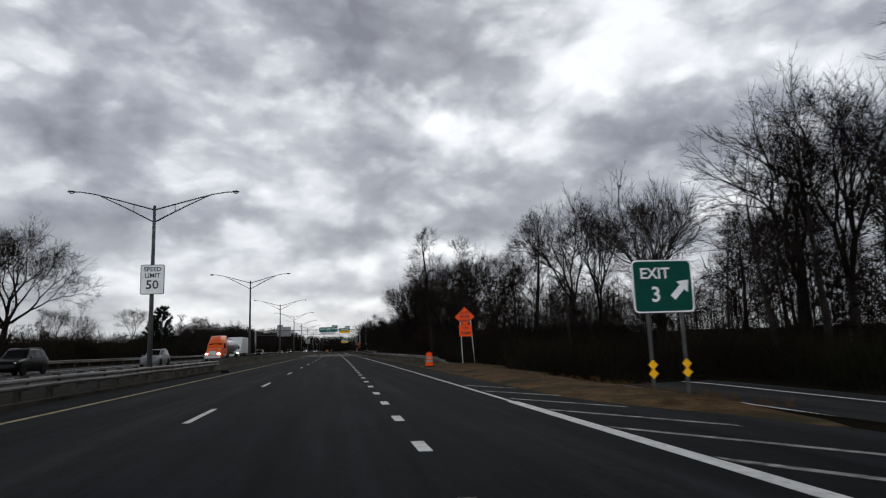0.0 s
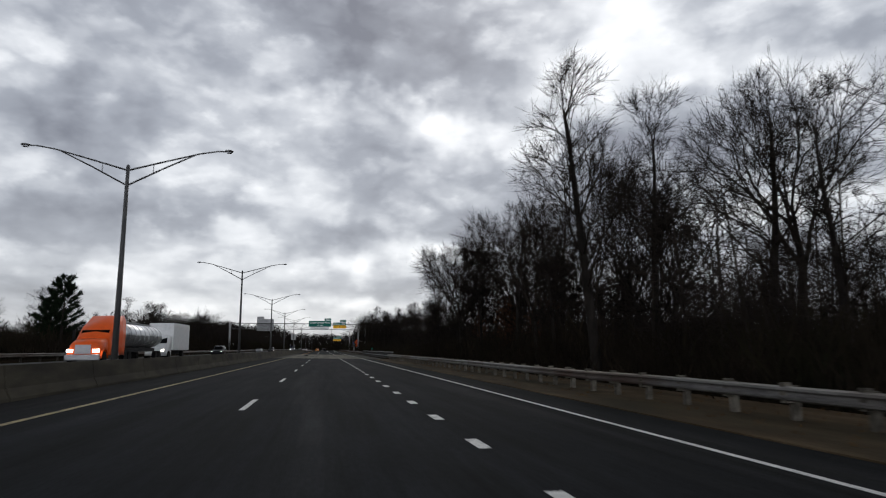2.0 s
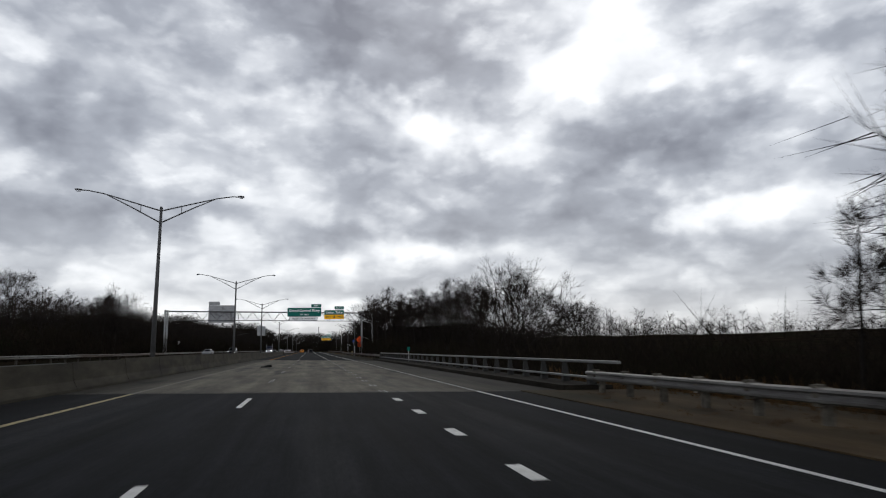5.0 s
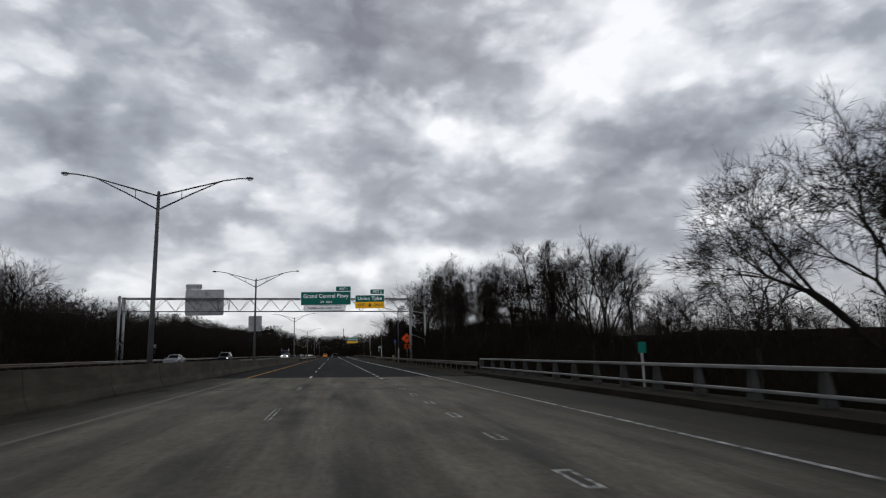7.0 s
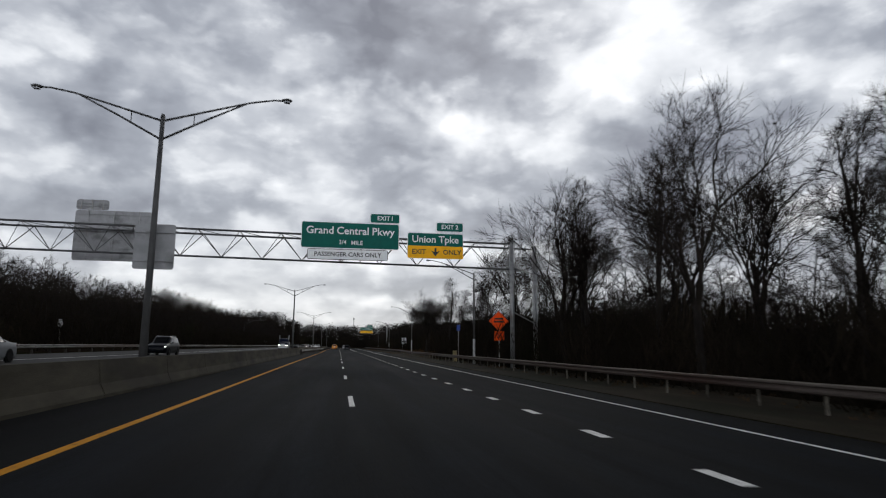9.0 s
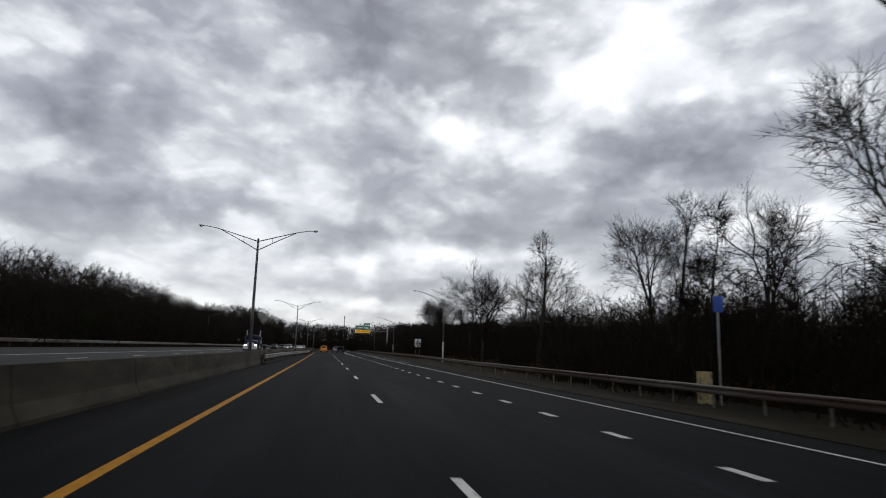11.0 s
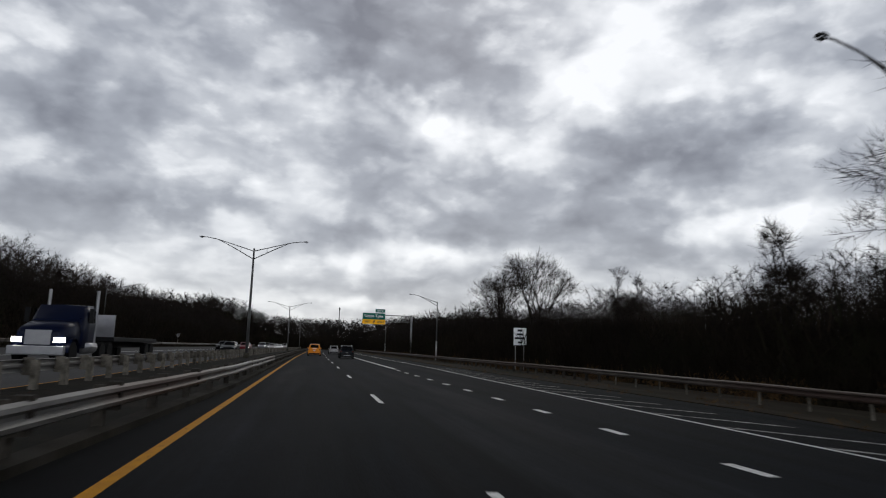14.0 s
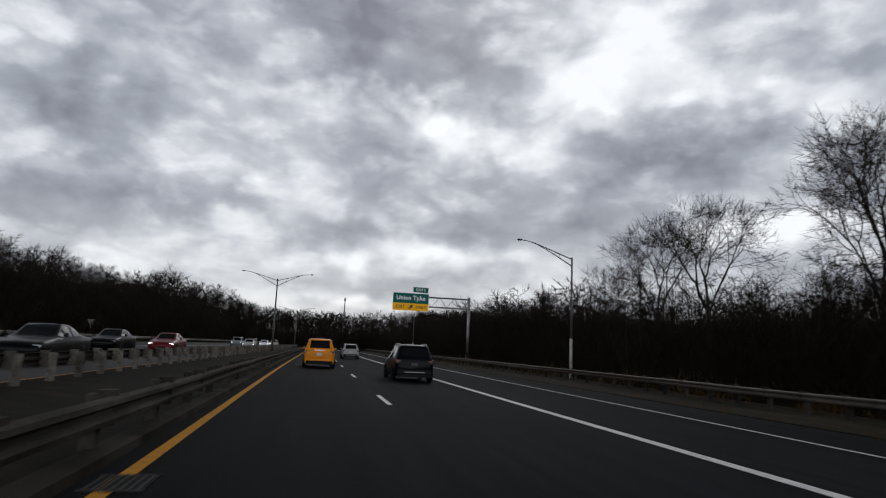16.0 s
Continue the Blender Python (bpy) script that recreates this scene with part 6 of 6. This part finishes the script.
    if suv and not taxi:
        part("garnish", Shape().box(-w * 0.5, w * 0.5, -0.065, 0.0, 0.42, 0.46), M_RIM, t, "bright rear bumper strip")
    if taxi:
        part("tailgate_strip", Shape().box(-w * 0.36, w * 0.36, 0.02, 0.09, belt - 0.03, belt + 0.03), M_SIGNWHITE, t, "pale strip above the tailgate handle")
        bevel(part("roof_sign", Shape().box(-0.3, 0.3, L * 0.3, L * 0.3 + 0.2, H + 0.01, H + 0.11, inset=0.03), M_TRIM, t, "dark roof light"), 0.02)
    return t


car("yellow taxi crossover with a dark rear window in the passing lane", "taxi_yellow", -3.35, 449.6, 0, length=4.45, width=1.82, height=1.73, name="taxi", category="taxi", taxi=True)
car("charcoal crossover with roof rails in the middle lane", "charcoal", 0.85, 440.0, 0, height=1.68, length=4.52)
car("silver crossover far ahead in the middle lane", "silver", 0.2, 482, 0, height=1.66, length=4.5)
car("black sedan among the oncoming traffic", "black", -13.4, 439.5, 180, "sedan", 4.8, 1.84, 1.46)
car("black sedan with a chrome grille in the far oncoming lane", "black", -16.9, 459.5, 180, "sedan", 4.8, 1.82, 1.47)
car("red sedan with lit headlamps among oncoming traffic", "red", -14.2, 463, 180, "sedan", 4.7, 1.82, 1.46, lit=True)
for n, (u, y, c, b) in enumerate([(-13.5, 512, "silver", "sedan"), (-16.9, 526, "grey", "suv"), (-13.4, 538, "white", "sedan"), (-16.9, 552, "black", "suv"), (-13.4, 566, "silver", "suv"), (-16.8, 580, "white", "sedan")]):
    car({"silver": "silver", "grey": "grey", "white": "white", "black": "black"}[c] + " " + b.replace("suv", "crossover") + " with lit headlamps in a distant oncoming queue", c, u, y, 180, b, 4.6, 1.82, 1.66 if b == "suv" else 1.46, lit=True)
car("dark grey crossover heading the other way", "black", -20.0, 57.0, 180, "suv", 4.7, 1.9, 1.75)
car("grey crossover heading the other way", "grey", -17.0, 78, 180, "suv", 4.6, 1.86, 1.7)
car("dark van-like crossover with lit headlamps heading the other way", "charcoal", -18.5, 294.5, 180, "suv", 4.9, 1.92, 1.8, lit=True)
car("pale grey sedan heading the other way", "grey", -20.0, 266, 180, "sedan", 4.7, 1.82, 1.46)


def truck_wheels(t, xs, ys, r=0.5):
    for y in ys:
        for sgn in (-1, 1):
            wheel(t, sgn * xs, y, r, 0.34, sgn)


def tractor(label, colour, u, y, turn, sleeper=True):
    """A conventional tractor unit; its nose is at its own y = 0 and it runs back along +y."""
    t = thing("tractor_unit", label, "truck", at(u, y, 0.004), turn)
    paint = PAINT[colour]
    w = 1.2
    hood = [(0.0, 0.75, 0.6, 1.35), (0.15, 0.95, 0.5, 1.62), (1.1, 1.08, 0.5, 1.85), (1.9, 1.15, 0.5, 1.98)]
    part("bonnet", Shape().loft([ring_section(b, z0, z1, x, 0.05, 0.95) for x, b, z0, z1 in hood]), paint, t, smooth=True)
    cab = [(1.75, 1.15, 0.7, 2.0), (2.0, 1.2, 0.7, 2.15), (2.75, 1.22, 0.7, 2.9), (3.6, 1.24, 0.7, 3.25)]
    if sleeper:
        cab += [(4.6, 1.25, 0.7, 3.75), (5.4, 1.25, 0.7, 3.85)]
    else:
        cab = [(1.75, 1.15, 0.7, 2.0), (2.0, 1.2, 0.7, 2.1), (2.5, 1.2, 0.7, 2.75), (3.5, 1.2, 0.7, 2.8)]
    part("cab", Shape().loft([ring_section(b, z0, z1, x, 0.03, 0.97) for x, b, z0, z1 in cab]), paint, t, smooth=True)
    zs, ze = (2.0, 2.62) if sleeper else (2.02, 2.6)
    part("windscreen", Shape().add([(-1.02, 1.93, zs), (1.02, 1.93, zs), (0.96, 2.42, ze), (-0.96, 2.42, ze), (-1.02, 2.1, zs - 0.05), (1.02, 2.1, zs - 0.05), (0.96, 2.6, ze - 0.05), (-0.96, 2.6, ze - 0.05)],
                                    [(0, 1, 2, 3), (7, 6, 5, 4), (0, 4, 5, 1), (1, 5, 6, 2), (2, 6, 7, 3), (3, 7, 4, 0)]), M_GLASS, t, "dark windscreen")
    for sgn in (-1, 1):
        part("side_window", Shape().box(sgn * 1.225 - 0.02, sgn * 1.225 + 0.02, 2.45, 3.25, 1.95, 2.55), M_GLASS, t)
        part("headlamp", Shape().box(sgn * 0.85 - 0.2, sgn * 0.85 + 0.2, -0.02, 0.25, 0.95, 1.18), M_HEAD, t, "lit headlamp")
        part("mirror", Shape().box(sgn * 1.42 - 0.1, sgn * 1.42 + 0.1, 2.1, 2.2, 1.9, 2.6), M_TRIM, t)
        part("mudguard", Shape().loft([[(sgn * (0.75 + q), 0.95 + 0.66 * math.cos(k * math.pi / 8), 0.5 + 0.66 * math.sin(k * math.pi / 8)) for k in range(9)] for q in (0, 0.46)], close=False), paint, t)
        part("fuel_tank", Shape().tube([(sgn * 0.95, 2.4, 0.75), (sgn * 0.95, 3.9, 0.75)], 0.32, 12), M_RIM, t, smooth=True)
        part("exhaust_pipe", Shape().tube([(sgn * 1.12, 3.7 if not sleeper else 5.5, 0.9), (sgn * 1.12, 3.7 if not sleeper else 5.5, 3.6)], 0.08, 8), M_RIM, t)
    bevel(part("bumper", Shape().box(-1.15, 1.15, -0.18, 0.1, 0.38, 0.8), M_RIM, t), 0.05)
    part("grille", Shape().box(-0.52, 0.52, -0.04, 0.12, 0.85, 1.5), M_RIM, t, "bright radiator grille")
    part("frame", Shape().box(-0.45, 0.45, 0.8, 7.6, 0.6, 0.85), M_TRIM, t)
    truck_wheels(t, 1.02, (0.95, 5.9 if sleeper else 5.0, 7.1 if sleeper else 6.2))
    return t


def tanker(u, y, turn):
    t = thing("tank_trailer", "long dull silver tank trailer coupled behind an orange tractor", "trailer", at(u, y, 0.004), turn)
    s = Shape()
    rings = []
    for x, r in ((0.0, 0.55), (0.12, 0.95), (0.3, 1.12), (11.2, 1.12), (11.4, 0.95), (11.5, 0.55)):
        rings.append([(r * 1.08 * math.cos(k * math.pi / 14), x, 2.35 + r * 0.92 * math.sin(k * math.pi / 14)) for k in range(28)])
    part("tank", s.loft(rings), M_TANK, t, smooth=True)
    for k in range(8):
        x = 0.8 + k * 1.4
        part("hoop", Shape().loft([[(1.16 * 1.08 * math.cos(q * math.pi / 14), x + dx, 2.35 + 1.16 * 0.92 * math.sin(q * math.pi / 14)) for q in range(28)] for dx in (0, 0.09)]), M_RIM, t)
    part("chassis", Shape().box(-0.5, 0.5, 0.4, 11.3, 0.95, 1.3), M_TRIM, t)
    part("walkway", Shape().box(-0.35, 0.35, 1.0, 10.4, 3.42, 3.47), M_RIM, t)
    truck_wheels(t, 1.02, (9.3, 10.5))


def box_truck(u, y, turn):
    t = thing("box_truck", "white box truck with a dark windscreen", "truck", at(u, y, 0.004), turn)
    bevel(part("cargo_box", Shape().box(-1.25, 1.25, 2.3, 10.3, 1.05, 3.95), PAINT["white"], t), 0.04)
    part("cab", Shape().loft([ring_section(b, z0, z1, x, 0.03, 0.97) for x, b, z0, z1 in ((0.0, 0.95, 0.6, 1.3), (0.3, 1.05, 0.5, 1.6), (0.9, 1.1, 0.5, 1.75), (1.3, 1.12, 0.5, 2.5), (2.2, 1.12, 0.5, 2.6))]), PAINT["white"], t, smooth=True)
    part("windscreen", Shape().add([(-0.95, 0.88, 1.78), (0.95, 0.88, 1.78), (0.9, 1.26, 2.42), (-0.9, 1.26, 2.42)], [(0, 1, 2, 3)]), M_GLASS, t)
    part("panel_text", Shape().box(-1.262, -1.252, 4.5, 8.0, 2.4, 3.1), M_SIGNGREY, t, "illegible grey lettering on the box side")
    for sgn in (-1, 1):
        part("headlamp", Shape().box(sgn * 0.75 - 0.15, sgn * 0.75 + 0.15, 0.0, 0.2, 0.95, 1.15), M_HEAD, t, "lit headlamp")
    part("chassis", Shape().box(-0.45, 0.45, 0.8, 10.2, 0.6, 1.05), M_TRIM, t)
    truck_wheels(t, 1.0, (1.1, 7.6))


def flatbed(u, y, turn):
    t = thing("flatbed_trailer", "low black flatbed trailer behind a blue tractor", "trailer", at(u, y, 0.004), turn)
    bevel(part("bed", Shape().box(-1.25, 1.25, 0, 9.5, 1.05, 1.3), M_TRIM, t), 0.03)
    part("headboard", Shape().box(-1.2, 1.2, 0, 0.12, 1.3, 2.5), M_RIM, t)
    part("chassis", Shape().box(-0.5, 0.5, 0.4, 9.2, 0.7, 1.05), M_TRIM, t)
    truck_wheels(t, 1.02, (7.4, 8.6))


tractor("orange sleeper tractor with a high roof fairing and lit headlamps", "orange", -17.0, 106.0, 0)
tanker(-17.0, 112.2, 0)
box_truck(-17.1, 126, 0)
tractor("dark blue day-cab tractor with a white visor and lit headlamps", "blue", -15.6, 388.0, 0, sleeper=False)
flatbed(-15.6, 394.6, 0)
car("dark crossover with lit headlamps following a truck", "charcoal", -17.0, 168, 180, "suv", 4.6, 1.86, 1.7, lit=True)


def tyre_scrap(u, y):
    """A crumpled strip of burst tyre."""
    t = thing("tyre_scrap", "crumpled black strip of burst tyre lying on the bridge deck", "debris", at(u, y, 0.004), 20)
    rng = random.Random(8)
    ring = [[(x, 0.1 * math.sin(x * 4.3) + dy + rng.uniform(-0.04, 0.04), max(0.0, z + 0.07 * math.sin(x * 5.0 + dy * 9) + rng.uniform(-0.02, 0.02))) for dy, z in ((-0.16, 0.0), (-0.12, 0.09), (0.02, 0.13), (0.15, 0.07), (0.17, 0.0))] for x in [k * 0.065 - 0.45 for k in range(15)]]
    part("tread_strip", Shape().loft(ring), M_TYRE, t)


tyre_scrap(-3.5, 182.8)


def rubber_block(u, y):
    t = thing("rubber_block", "black lump of torn rubber lying beside the yellow line", "debris", at(u, y, 0.004), 8)
    rng = random.Random(4)
    ring = [[(x, a + rng.uniform(-0.02, 0.02), max(0.0, b + rng.uniform(-0.015, 0.015))) for a, b in ((-0.13, 0.0), (-0.14, 0.12), (-0.05, 0.17), (0.09, 0.15), (0.13, 0.0))] for x in (-0.25, -0.17, -0.05, 0.06, 0.15, 0.24)]
    part("lump", Shape().loft(ring), M_TYRE, t)


rubber_block(-6.1, 51.3)
